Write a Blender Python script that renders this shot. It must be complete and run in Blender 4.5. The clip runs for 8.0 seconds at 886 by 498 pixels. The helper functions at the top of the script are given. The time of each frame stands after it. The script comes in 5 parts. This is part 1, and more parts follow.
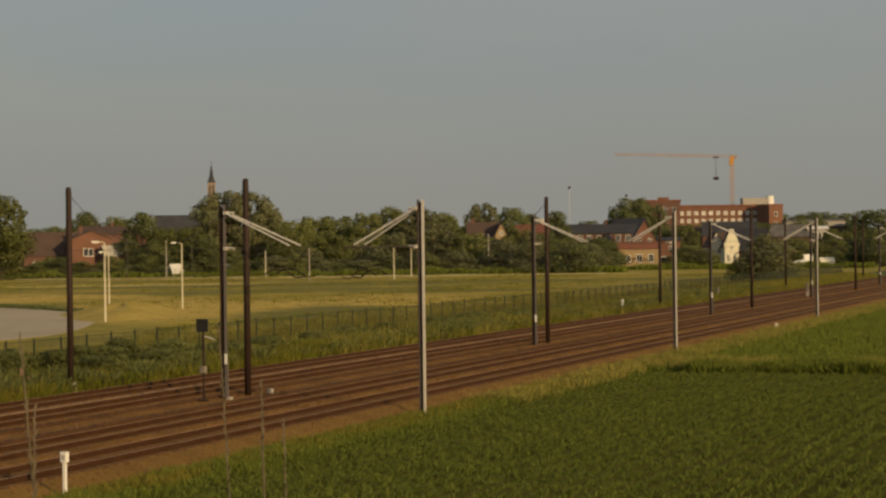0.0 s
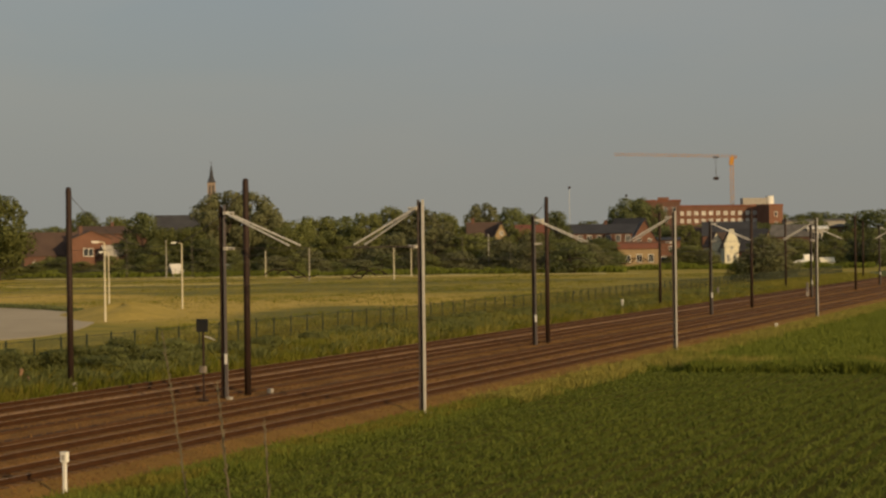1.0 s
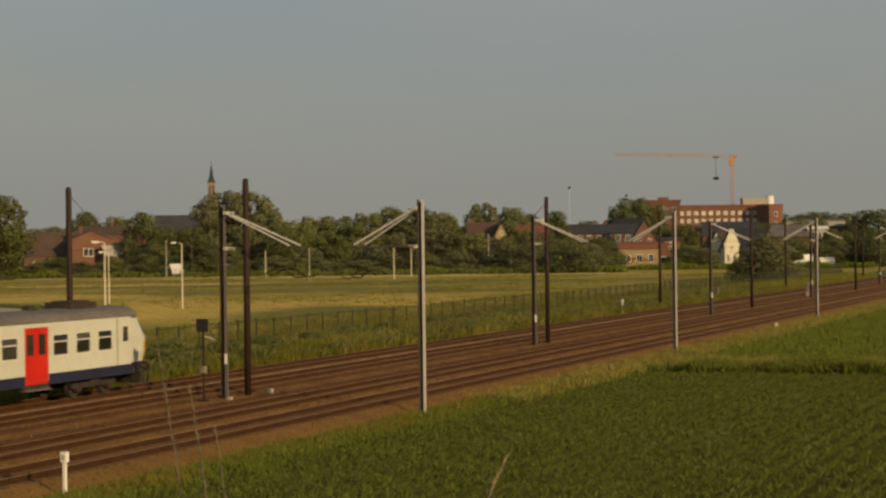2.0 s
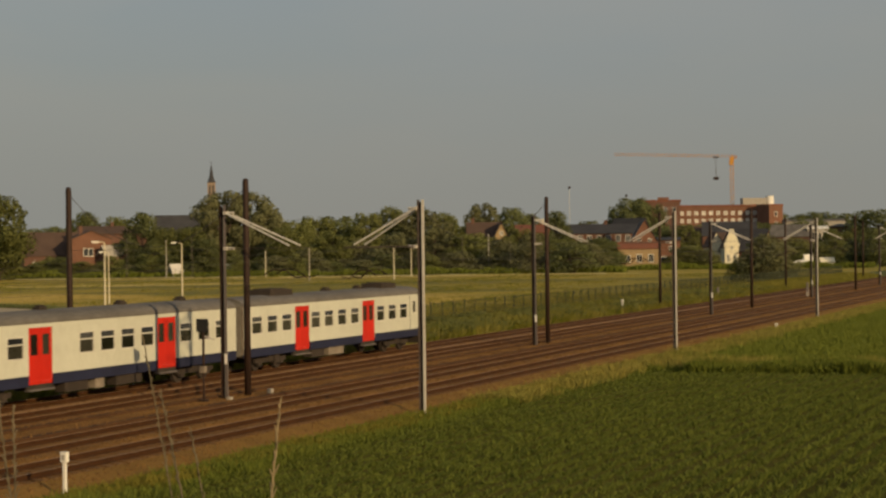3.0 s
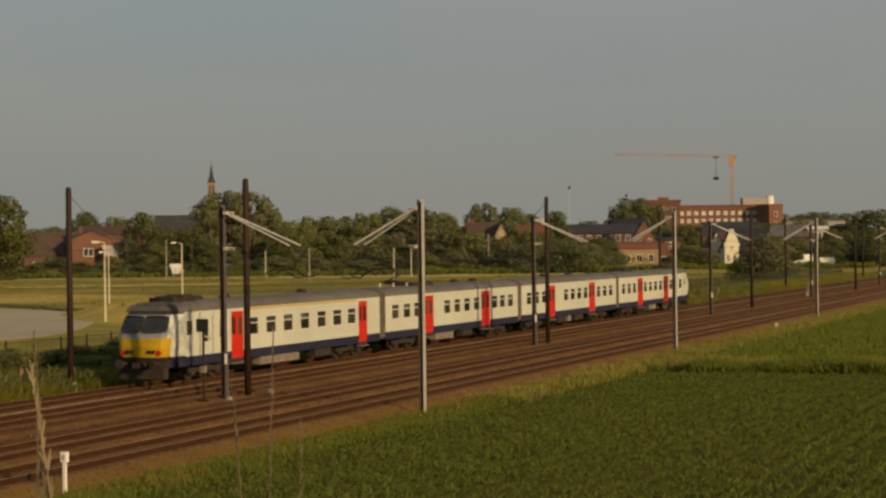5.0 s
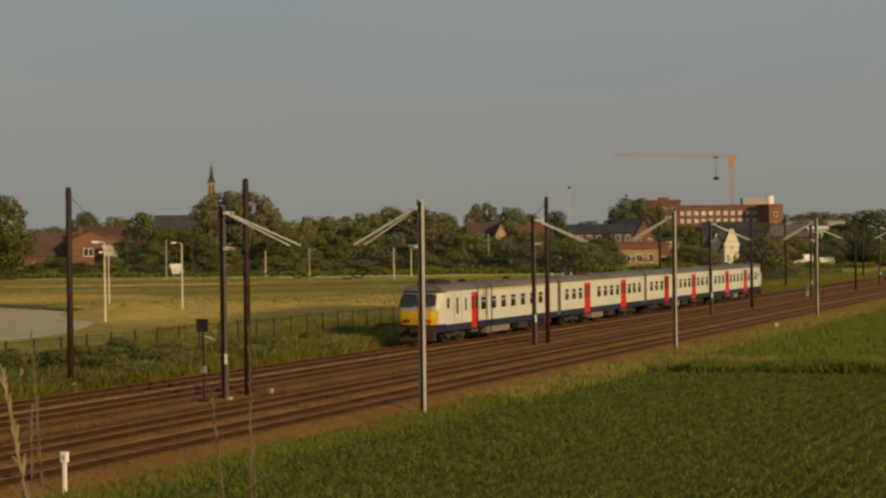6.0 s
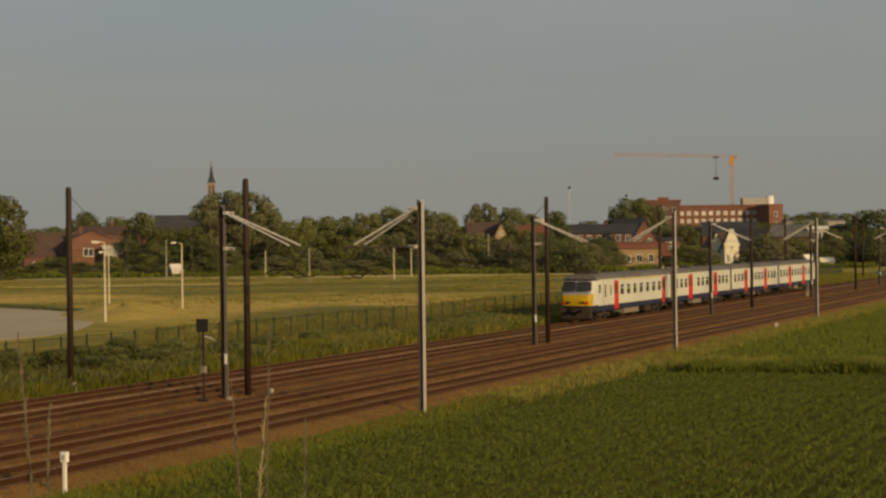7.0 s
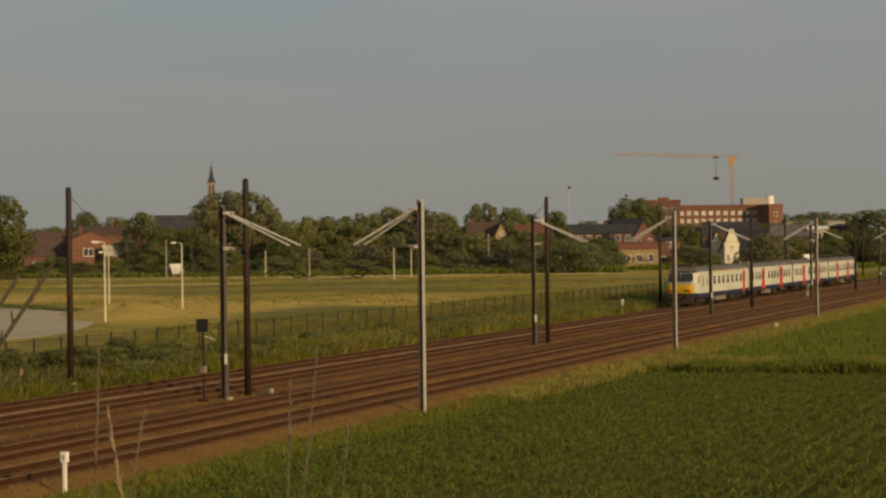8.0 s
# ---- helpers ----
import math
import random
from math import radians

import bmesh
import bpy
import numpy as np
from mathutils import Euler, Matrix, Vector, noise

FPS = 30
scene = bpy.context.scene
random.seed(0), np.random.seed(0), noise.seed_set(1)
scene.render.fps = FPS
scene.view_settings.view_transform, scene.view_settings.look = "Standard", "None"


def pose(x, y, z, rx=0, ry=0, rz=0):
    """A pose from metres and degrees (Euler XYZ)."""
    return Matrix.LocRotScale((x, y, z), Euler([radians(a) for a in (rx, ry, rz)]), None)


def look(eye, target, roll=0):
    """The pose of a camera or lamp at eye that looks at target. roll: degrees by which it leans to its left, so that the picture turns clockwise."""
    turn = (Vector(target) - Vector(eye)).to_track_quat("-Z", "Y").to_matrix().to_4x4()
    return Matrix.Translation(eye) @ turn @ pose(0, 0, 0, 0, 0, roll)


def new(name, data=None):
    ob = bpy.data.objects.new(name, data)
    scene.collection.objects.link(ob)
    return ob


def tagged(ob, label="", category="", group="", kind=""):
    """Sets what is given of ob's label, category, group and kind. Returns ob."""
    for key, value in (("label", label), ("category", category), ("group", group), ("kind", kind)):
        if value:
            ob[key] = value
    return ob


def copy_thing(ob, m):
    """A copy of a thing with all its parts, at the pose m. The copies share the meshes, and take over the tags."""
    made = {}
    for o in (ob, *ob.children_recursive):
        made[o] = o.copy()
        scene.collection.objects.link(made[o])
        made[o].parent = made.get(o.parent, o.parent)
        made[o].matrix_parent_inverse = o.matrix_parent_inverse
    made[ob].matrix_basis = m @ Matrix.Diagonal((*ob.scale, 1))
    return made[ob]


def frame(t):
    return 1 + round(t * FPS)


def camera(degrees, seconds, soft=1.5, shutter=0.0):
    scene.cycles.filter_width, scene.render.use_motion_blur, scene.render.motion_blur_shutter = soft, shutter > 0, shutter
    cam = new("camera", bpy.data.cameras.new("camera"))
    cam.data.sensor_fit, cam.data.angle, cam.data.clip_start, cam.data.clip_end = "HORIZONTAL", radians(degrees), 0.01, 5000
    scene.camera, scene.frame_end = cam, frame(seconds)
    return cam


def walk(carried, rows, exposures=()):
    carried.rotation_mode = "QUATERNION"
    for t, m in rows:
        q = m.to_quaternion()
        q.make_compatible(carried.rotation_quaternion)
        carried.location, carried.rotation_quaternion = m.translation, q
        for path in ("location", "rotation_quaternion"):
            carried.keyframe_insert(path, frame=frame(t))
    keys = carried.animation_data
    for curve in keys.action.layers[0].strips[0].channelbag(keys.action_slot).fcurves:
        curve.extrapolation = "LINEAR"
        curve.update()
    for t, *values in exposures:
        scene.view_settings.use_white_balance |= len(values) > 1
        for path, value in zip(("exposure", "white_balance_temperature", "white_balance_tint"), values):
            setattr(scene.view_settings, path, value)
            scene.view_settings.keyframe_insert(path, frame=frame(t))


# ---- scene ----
TURN, TILT, LEAN, EYE = 21.47, -0.17, -0.71, (0.0, 0.0, 6.46)
cam = camera(26.68, 8.0, soft=2.5, shutter=0.12)
VIEW = pose(*EYE, 90 + TILT, 0, TURN) @ pose(0, 0, 0, 0, 0, LEAN)
walk(cam, [(0.0, VIEW), (8.0, VIEW)], exposures=[(0.0, -0.19, 8050, 8), (2.0, -0.20, 8050, 8), (4.5, -0.27, 8050, 8), (8.0, -0.25, 8050, 8)])

# ---- world and sun ----
SUN_AZ, SUN_EL = 118.0, 15.5        # degrees clockwise from +Y, and above the horizon
world = bpy.data.worlds.new("hazy_evening")
scene.world = world
world.use_nodes = True
wn, wl = world.node_tree.nodes, world.node_tree.links
sky = wn.new("ShaderNodeTexSky")
sky.sky_type, sky.sun_disc = "NISHITA", False
sky.sun_elevation, sky.sun_rotation = radians(SUN_EL), radians(SUN_AZ)
sky.air_density, sky.dust_density, sky.ozone_density = 1.0, 2.5, 1.5
wn["Background"].inputs["Strength"].default_value = 0.09
# a thin even veil of high cloud over the clear sky
veil = wn.new("ShaderNodeTexNoise")
veil.inputs["Scale"].default_value, veil.inputs["Detail"].default_value = 2.2, 6
stretch = wn.new("ShaderNodeMapping")
stretch.inputs["Scale"].default_value = (1.0, 1.0, 4.0)
coords = wn.new("ShaderNodeTexCoord")
ramp = wn.new("ShaderNodeMapRange")
ramp.inputs["From Min"].default_value, ramp.inputs["From Max"].default_value = 0.3, 0.75
ramp.inputs["To Min"].default_value, ramp.inputs["To Max"].default_value = 0.72, 0.88
blend = wn.new("ShaderNodeMix")
blend.data_type = "RGBA"
tones = wn.new("ShaderNodeMix")
tones.data_type = "RGBA"
tones.inputs["A"].default_value, tones.inputs["B"].default_value = (3.12, 3.84, 4.86, 1), (3.62, 4.05, 4.74, 1)
broad = wn.new("ShaderNodeTexNoise")
broad.inputs["Scale"].default_value, broad.inputs["Detail"].default_value = 3.5, 7
spread = wn.new("ShaderNodeMapRange")
spread.inputs["From Min"].default_value, spread.inputs["From Max"].default_value = 0.35, 0.65
wl.new(stretch.outputs["Vector"], broad.inputs["Vector"])
wl.new(broad.outputs["Fac"], spread.inputs["Value"])
wl.new(spread.outputs["Result"], tones.inputs["Factor"])
wl.new(tones.outputs["Result"], blend.inputs["B"])
wl.new(coords.outputs["Generated"], stretch.inputs["Vector"])
wl.new(stretch.outputs["Vector"], veil.inputs["Vector"])
wl.new(veil.outputs["Fac"], ramp.inputs["Value"])
wl.new(ramp.outputs["Result"], blend.inputs["Factor"])
wl.new(sky.outputs["Color"], blend.inputs["A"])
# the haze of a warm evening thickens towards the horizon
split, low = wn.new("ShaderNodeSeparateXYZ"), wn.new("ShaderNodeMapRange")
low.inputs["From Min"].default_value, low.inputs["From Max"].default_value = 0.0, 0.13
low.inputs["To Min"].default_value, low.inputs["To Max"].default_value = 0.8, 0.0
haze = wn.new("ShaderNodeMix")
haze.data_type = "RGBA"
haze.inputs["B"].default_value = (3.10, 3.37, 3.53, 1)
wl.new(coords.outputs["Generated"], split.inputs["Vector"])
wl.new(split.outputs["Z"], low.inputs["Value"])
wl.new(low.outputs["Result"], haze.inputs["Factor"])
wl.new(blend.outputs["Result"], haze.inputs["A"])
wl.new(haze.outputs["Result"], wn["Background"].inputs["Color"])

lamp = bpy.data.lights.new("sun", "SUN")
lamp.energy, lamp.angle, lamp.color = 3.9, radians(0.9), (1.0, 0.79, 0.52)
sun = new("sun", lamp)
sun.matrix_world = look((0, 0, 0), (-math.sin(radians(SUN_AZ)) * math.cos(radians(SUN_EL)),
                                    -math.cos(radians(SUN_AZ)) * math.cos(radians(SUN_EL)), -math.sin(radians(SUN_EL))))

# ---- materials ----


def mat(name, a, b=None, rough=0.8, scale=2.0, fine=30.0, bump=0.0, metal=0.0, spec=0.18, island=0.0, each=0.0, stretch_by=(1, 1, 1), turn=None):
    """Two colours mixed by noise at two scales; island and each: spread of brightness between loose pieces and between objects."""
    m = bpy.data.materials.new(name)
    m.use_nodes = True
    n, l = m.node_tree.nodes, m.node_tree.links
    bs = n["Principled BSDF"]
    bs.inputs["Roughness"].default_value, bs.inputs["Metallic"].default_value = rough, metal
    bs.inputs["Specular IOR Level"].default_value = spec
    b = b or tuple(c * 0.75 for c in a)
    tc, mp = n.new("ShaderNodeTexCoord"), n.new("ShaderNodeMapping")
    mp.inputs["Scale"].default_value = stretch_by
    if turn is not None:
        mp.vector_type = "TEXTURE"
        mp.inputs["Rotation"].default_value = (0, 0, radians(turn))
    l.new(tc.outputs["Object"], mp.inputs["Vector"])
    big, small = n.new("ShaderNodeTexNoise"), n.new("ShaderNodeTexNoise")
    for t, s in ((big, scale), (small, fine)):
        t.inputs["Scale"].default_value, t.inputs["Detail"].default_value = s, 4
        l.new(mp.outputs["Vector"], t.inputs["Vector"])
    add = n.new("ShaderNodeMath")
    add.operation = "ADD"
    half = n.new("ShaderNodeMath")
    half.operation, half.inputs[1].default_value, half.inputs[2].default_value = "MULTIPLY_ADD", 0.7, -0.35
    l.new(small.outputs["Fac"], half.inputs[0])
    l.new(big.outputs["Fac"], add.inputs[0])
    l.new(half.outputs[0], add.inputs[1])
    rng = n.new("ShaderNodeMapRange")
    rng.inputs["From Min"].default_value, rng.inputs["From Max"].default_value = 0.3, 0.7
    l.new(add.outputs[0], rng.inputs["Value"])
    mix = n.new("ShaderNodeMix")
    mix.data_type = "RGBA"
    mix.inputs["A"].default_value, mix.inputs["B"].default_value = (*a, 1), (*b, 1)
    l.new(rng.outputs["Result"], mix.inputs["Factor"])
    out = mix.outputs["Result"]
    for spread, node, socket in ((island, "ShaderNodeNewGeometry", "Random Per Island"), (each, "ShaderNodeObjectInfo", "Random")):
        if spread:
            g, v, h = n.new(node), n.new("ShaderNodeMapRange"), n.new("ShaderNodeHueSaturation")
            v.inputs["To Min"].default_value, v.inputs["To Max"].default_value = 1 - spread, 1 + spread
            l.new(g.outputs[socket], v.inputs["Value"])
            l.new(v.outputs["Result"], h.inputs["Value"])
            l.new(out, h.inputs["Color"])
            out = h.outputs["Color"]
    l.new(out, bs.inputs["Base Color"])
    if bump:
        bp = n.new("ShaderNodeBump")
        bp.inputs["Strength"].default_value, bp.inputs["Distance"].default_value = min(bump, 1), 0.05
        l.new(small.outputs["Fac"], bp.inputs["Height"])
        l.new(bp.outputs["Normal"], bs.inputs["Normal"])
    return m


def leaf(name, a, b, island=0.35, each=0.15, scale=0.4, through_light=0.36):
    m = mat(name, a, b, 0.7, scale, 4.0, 0, 0, 0.06, island, each)
    n, l = m.node_tree.nodes, m.node_tree.links
    bs = n["Principled BSDF"]
    tr, mx = n.new("ShaderNodeBsdfTranslucent"), n.new("ShaderNodeMixShader")
    l.new(bs.inputs["Base Color"].links[0].from_socket, tr.inputs["Color"])
    mx.inputs["Fac"].default_value = through_light
    l.new(bs.outputs[0], mx.inputs[1])
    l.new(tr.outputs[0], mx.inputs[2])
    l.new(mx.outputs[0], n["Material Output"].inputs["Surface"])
    return m


SOIL = mat("field_soil", (0.105, 0.095, 0.02), (0.08, 0.07, 0.016), 0.95, 0.15, 3.0, 0.6, spec=0.02)
SOIL_GREEN = mat("field_sward", (0.10, 0.14, 0.028), (0.08, 0.115, 0.024), 0.95, 0.12, 4.0, 0.6)
VERGE_SOIL = mat("verge_soil", (0.15, 0.11, 0.045), (0.10, 0.085, 0.032), 0.95, 0.4, 4.0, 0.6)
BANK_SOIL = mat("bank_soil", (0.07, 0.09, 0.025), (0.10, 0.10, 0.035), 0.95, 0.3, 4.0, 0.6)
MEADOW = mat("meadow", (0.40, 0.29, 0.045), (0.155, 0.146, 0.024), 0.95, 0.06, 0.35, 0.6, stretch_by=(1.25, 0.9, 1), turn=24)
FAR_LAND = mat("far_land", (0.07, 0.09, 0.03), (0.11, 0.11, 0.045), 0.95, 0.01, 0.1)
BALLAST = mat("ballast_stone", (0.275, 0.132, 0.034), (0.155, 0.072, 0.017), 0.95, 0.5, 14.0, 1.0)
RAIL = mat("rusty_rail", (0.085, 0.036, 0.014), (0.055, 0.023, 0.009), 0.6, 1.0, 20.0, 0.2, 0.3)
RAIL_TOP = mat("worn_rail_head", (0.33, 0.22, 0.13), (0.24, 0.155, 0.09), 0.6, 2.0, 20.0, 0, 0.2)
DARK_STRIP = mat("dark_cinder_path", (0.085, 0.04, 0.018), (0.055, 0.026, 0.012), 0.95, 0.6, 10.0, 0.6)
BALLAST_DARK = mat("oily_ballast", (0.155, 0.072, 0.026), (0.10, 0.045, 0.017), 0.95, 0.6, 12.0, 0.8)
TWIG = mat("dark_dry_twig", (0.09, 0.075, 0.05), (0.06, 0.05, 0.035), 0.9, 3.0, 30.0)
STUMP = mat("weathered_wood", (0.34, 0.20, 0.12), (0.24, 0.14, 0.085), 0.9, 2.0, 15.0, 0.3)
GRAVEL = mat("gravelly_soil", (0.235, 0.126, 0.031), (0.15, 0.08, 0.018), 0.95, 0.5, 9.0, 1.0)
# paler ballast: sunlight on the far track's shoulder, put into the colour
BALLAST_SUNLIT = mat("fresh_ballast", (0.34, 0.20, 0.105), (0.25, 0.14, 0.07), 0.95, 0.6, 14.0, 0.8)
SLEEPER = mat("weathered_sleeper", (0.19, 0.10, 0.04), (0.13, 0.068, 0.026), 0.95, 1.5, 20.0, 0.4, 0, 0.3, 0.2, 0.2)
STEEL_DARK = mat("dark_brown_steel", (0.045, 0.026, 0.02), (0.03, 0.018, 0.014), 0.6, 1.0, 12.0, 0.2, 0.2)
STEEL_GREY = mat("galvanised_steel", (0.64, 0.61, 0.55), (0.52, 0.49, 0.44), 0.5, 1.0, 12.0, 0.1, 0.1)
STEEL_BROWN = mat("worn_brown_steel", (0.13, 0.10, 0.085), (0.09, 0.07, 0.06), 0.55, 1.0, 12.0, 0.2, 0.3)
STEEL_MID = mat("dull_grey_steel", (0.22, 0.19, 0.18), (0.16, 0.14, 0.13), 0.55, 1.0, 12.0, 0.2, 0.3)
WIRE = mat("wire", (0.10, 0.085, 0.075), (0.08, 0.07, 0.06), 0.5, 1, 5, 0, 0.5)
CERAMIC = mat("insulator_ceramic", (0.58, 0.54, 0.47), (0.46, 0.42, 0.36), 0.3)
CONCRETE = mat("concrete", (0.42, 0.39, 0.34), (0.32, 0.29, 0.25), 0.9, 1.0, 10.0, 0.3)
PAVE = mat("grey_paving", (0.46, 0.37, 0.255), (0.38, 0.305, 0.205), 0.9, 0.05, 0.6, 0.2)
WHITE = mat("white_paint", (0.78, 0.76, 0.70), (0.70, 0.67, 0.6), 0.6, 1.0, 8.0)
BLACK = mat("black_paint", (0.02, 0.02, 0.02), (0.03, 0.028, 0.026), 0.6)
BODY = mat("cream_white_body_paint", (0.595, 0.60, 0.51), (0.51, 0.51, 0.425), 0.42, 0.35, 5.0, 0.05, stretch_by=(1, 1, 0.5))
BLUE = mat("dark_blue_paint", (0.025, 0.029, 0.062), (0.02, 0.022, 0.045), 0.5, 0.6, 6.0)
RED = mat("bright_red_paint", (0.60, 0.028, 0.018), (0.50, 0.022, 0.014), 0.4, 0.8, 6.0)
YELLOW = mat("yellow_paint", (0.53, 0.345, 0.028), (0.43, 0.27, 0.022), 0.45, 0.8, 6.0)
ROOF_GREY = mat("sooty_grey_roof", (0.17, 0.155, 0.14), (0.105, 0.095, 0.085), 0.8, 0.5, 6.0, 0.2, stretch_by=(1, 0.4, 1))
CAB_GREY = mat("cab_grey_paint", (0.27, 0.275, 0.29), (0.21, 0.215, 0.23), 0.45, 0.8, 6.0)
GRIME = mat("brake_dust_grime", (0.055, 0.042, 0.034), (0.035, 0.028, 0.024), 0.85, 1.5, 10.0, 0.3)
BOX_GREY = mat("dusty_equipment_box", (0.25, 0.21, 0.17), (0.17, 0.14, 0.11), 0.8, 1.5, 8.0)
RUBBER = mat("gangway_rubber", (0.11, 0.10, 0.085), (0.08, 0.072, 0.06), 0.85, 2, 10)
GLASS = mat("tinted_glass", (0.03, 0.03, 0.03), (0.02, 0.02, 0.02), 0.08, 0.4, 2.0, 0, 0, 0.5)
COACH_GLASS = mat("coach_window_glass", (0.05, 0.048, 0.038), (0.028, 0.026, 0.021), 0.12, 0.4, 2.0, 0, 0, 0.5, 0, 0.85)
ALU = mat("aluminium_frame", (0.68, 0.66, 0.58), (0.58, 0.56, 0.49), 0.5, 2, 10, 0, 0.1)
BRICK = mat("red_brick", (0.205, 0.10, 0.068), (0.155, 0.078, 0.053), 0.9, 0.3, 3.0)
BRICK_DARK = mat("dark_brick", (0.17, 0.09, 0.068), (0.13, 0.07, 0.052), 0.9, 0.3, 3.0)
BRICK_PALE = mat("ochre_brick", (0.37, 0.265, 0.15), (0.29, 0.205, 0.115), 0.9, 0.3, 3.0)
STONE = mat("church_stone", (0.30, 0.225, 0.17), (0.23, 0.17, 0.13), 0.9, 0.2, 2.0)
SLATE = mat("slate_roof", (0.055, 0.055, 0.06), (0.04, 0.04, 0.045), 0.7, 0.3, 3.0)
TILE_BROWN = mat("brown_roof_tile", (0.105, 0.068, 0.052), (0.08, 0.052, 0.042), 0.85, 0.3, 3.0)
TILE_RED = mat("red_roof_tile", (0.22, 0.085, 0.055), (0.16, 0.065, 0.045), 0.85, 0.3, 3.0)
PLASTER = mat("cream_plaster", (0.78, 0.72, 0.55), (0.70, 0.64, 0.48), 0.8, 0.3, 3.0)
PANE = mat("window_pane", (0.05, 0.055, 0.06), (0.035, 0.04, 0.045), 0.1, 1, 5, 0, 0, 0.5)
# whitish pane, its brightness differing from window to window
PANE_WHITE = mat("white_blind_behind_glass", (0.62, 0.58, 0.52), (0.5, 0.46, 0.42), 0.25, 1, 5, 0, 0, 0.5, 0, 0.25)
ORANGE = mat("orange_crane_paint", (0.58, 0.28, 0.06), (0.50, 0.24, 0.05), 0.5)
FENCE_GREEN = mat("green_fence_paint", (0.045, 0.055, 0.035), (0.035, 0.042, 0.026), 0.6)
BARK = mat("bark", (0.09, 0.07, 0.05), (0.06, 0.045, 0.035), 0.95, 2, 15, 0.5)
LEAF_DARK = leaf("dark_leaves", (0.125, 0.142, 0.060), (0.156, 0.170, 0.072), 0.14, 0.2)
LEAF_MID = leaf("mid_green_leaves", (0.146, 0.158, 0.055), (0.186, 0.194, 0.070), 0.15, 0.25)
LEAF_GREY = leaf("grey_green_leaves", (0.158, 0.160, 0.080), (0.20, 0.20, 0.10), 0.14, 0.2)
LEAF_CROP = leaf("crop_leaves", (0.120, 0.147, 0.032), (0.148, 0.170, 0.037), 0.26, 0)
BLADE_GREEN = leaf("green_grass_blades", (0.135, 0.150, 0.022), (0.20, 0.185, 0.032), 0.2, 0, 0.15)
BLADE_FIELD = leaf("young_cereal_blades", (0.150, 0.178, 0.034), (0.175, 0.198, 0.039), 0.15, 0, 0.15)
BLADE_DRY = leaf("dry_grass_blades", (0.33, 0.275, 0.075), (0.25, 0.23, 0.06), 0.3, 0, 0.2)
BLADE_STRAW = leaf("sunburnt_grass_blades", (0.35, 0.28, 0.08), (0.26, 0.22, 0.06), 0.22, 0, 0.06)
DULL = leaf("dull_grey_stalks", (0.24, 0.20, 0.135), (0.18, 0.15, 0.10), 0.25, 0, 3.0)
BLADE_OLIVE = leaf("olive_grass_blades", (0.26, 0.215, 0.045), (0.20, 0.18, 0.036), 0.15, 0, 0.06)
MOUND_GRASS = mat("dry_mound_grass", (0.50, 0.345, 0.08), (0.36, 0.26, 0.06), 0.95, 0.25, 2.0, 0.5)
PATH_STRAW = mat("mown_straw_path", (0.62, 0.52, 0.27), (0.50, 0.40, 0.19), 0.95, 0.06, 0.6, 0.4)
STONES = mat("loose_ballast_stones", (0.175, 0.093, 0.036), (0.11, 0.057, 0.022), 0.95, 0.4, 6.0, 0, 0, 0.1, 0.28)
STRAW = leaf("straw_stalks", (0.42, 0.33, 0.20), (0.33, 0.26, 0.16), 0.25, 0, 3.0)



def patches(m, rows):
    """Blots of another colour with ragged edges; rows: x, y, half width, half depth, turn in degrees, colour."""
    n, l = m.node_tree.nodes, m.node_tree.links
    bs = n["Principled BSDF"]
    geo, ragged = n.new("ShaderNodeTexCoord"), n.new("ShaderNodeTexNoise")
    ragged.inputs["Scale"].default_value, ragged.inputs["Detail"].default_value = 0.09, 6
    l.new(geo.outputs["Object"], ragged.inputs["Vector"])
    for x, y, w, d, a, colour in rows:
        mp, ln, ad, rg, mx = (n.new("ShaderNode" + k) for k in ("Mapping", "VectorMath", "Math", "MapRange", "Mix"))
        mp.vector_type = "TEXTURE"
        mp.inputs["Location"].default_value, mp.inputs["Rotation"].default_value, mp.inputs["Scale"].default_value = (x, y, 0), (0, 0, radians(a)), (w, d, 200)
        ln.operation = "LENGTH"
        ad.operation, ad.inputs[1].default_value = "MULTIPLY_ADD", 1.8
        rg.inputs["From Min"].default_value, rg.inputs["From Max"].default_value = 2.1, 1.6
        mx.data_type = "RGBA"
        mx.inputs["B"].default_value = (*colour, 1)
        l.new(geo.outputs["Object"], mp.inputs["Vector"])
        l.new(mp.outputs["Vector"], ln.inputs[0])
        l.new(ragged.outputs["Fac"], ad.inputs[0])
        l.new(ln.outputs["Value"], ad.inputs[2])
        l.new(ad.outputs[0], rg.inputs["Value"])
        l.new(rg.outputs["Result"], mx.inputs["Factor"])
        l.new(bs.inputs["Base Color"].links[0].from_socket, mx.inputs["A"])
        l.new(mx.outputs["Result"], bs.inputs["Base Color"])


GOLD, MOSS, STRAW_PALE = (0.50, 0.34, 0.075), (0.155, 0.14, 0.028), (0.56, 0.42, 0.13)
patches(MEADOW, ((-150, 300, 60, 14, 26, MOSS), (-190, 345, 40, 9, 28, MOSS), (-110, 330, 45, 10, 20, MOSS), (-140, 250, 26, 8, 28, MOSS), (-185, 300, 30, 10, 32, STRAW_PALE),
                 (-106, 192, 17, 38, 29, GOLD), (-90, 215, 12, 30, 24, GOLD), (-150, 225, 16, 22, 33, GOLD), (-128, 268, 20, 10, 26, MOSS), (-100, 262, 16, 9, 21, MOSS), (-165, 372, 75, 8, 25, STRAW_PALE), (-80, 170, 9, 30, 25, MOSS)))

# ---- mesh building ----


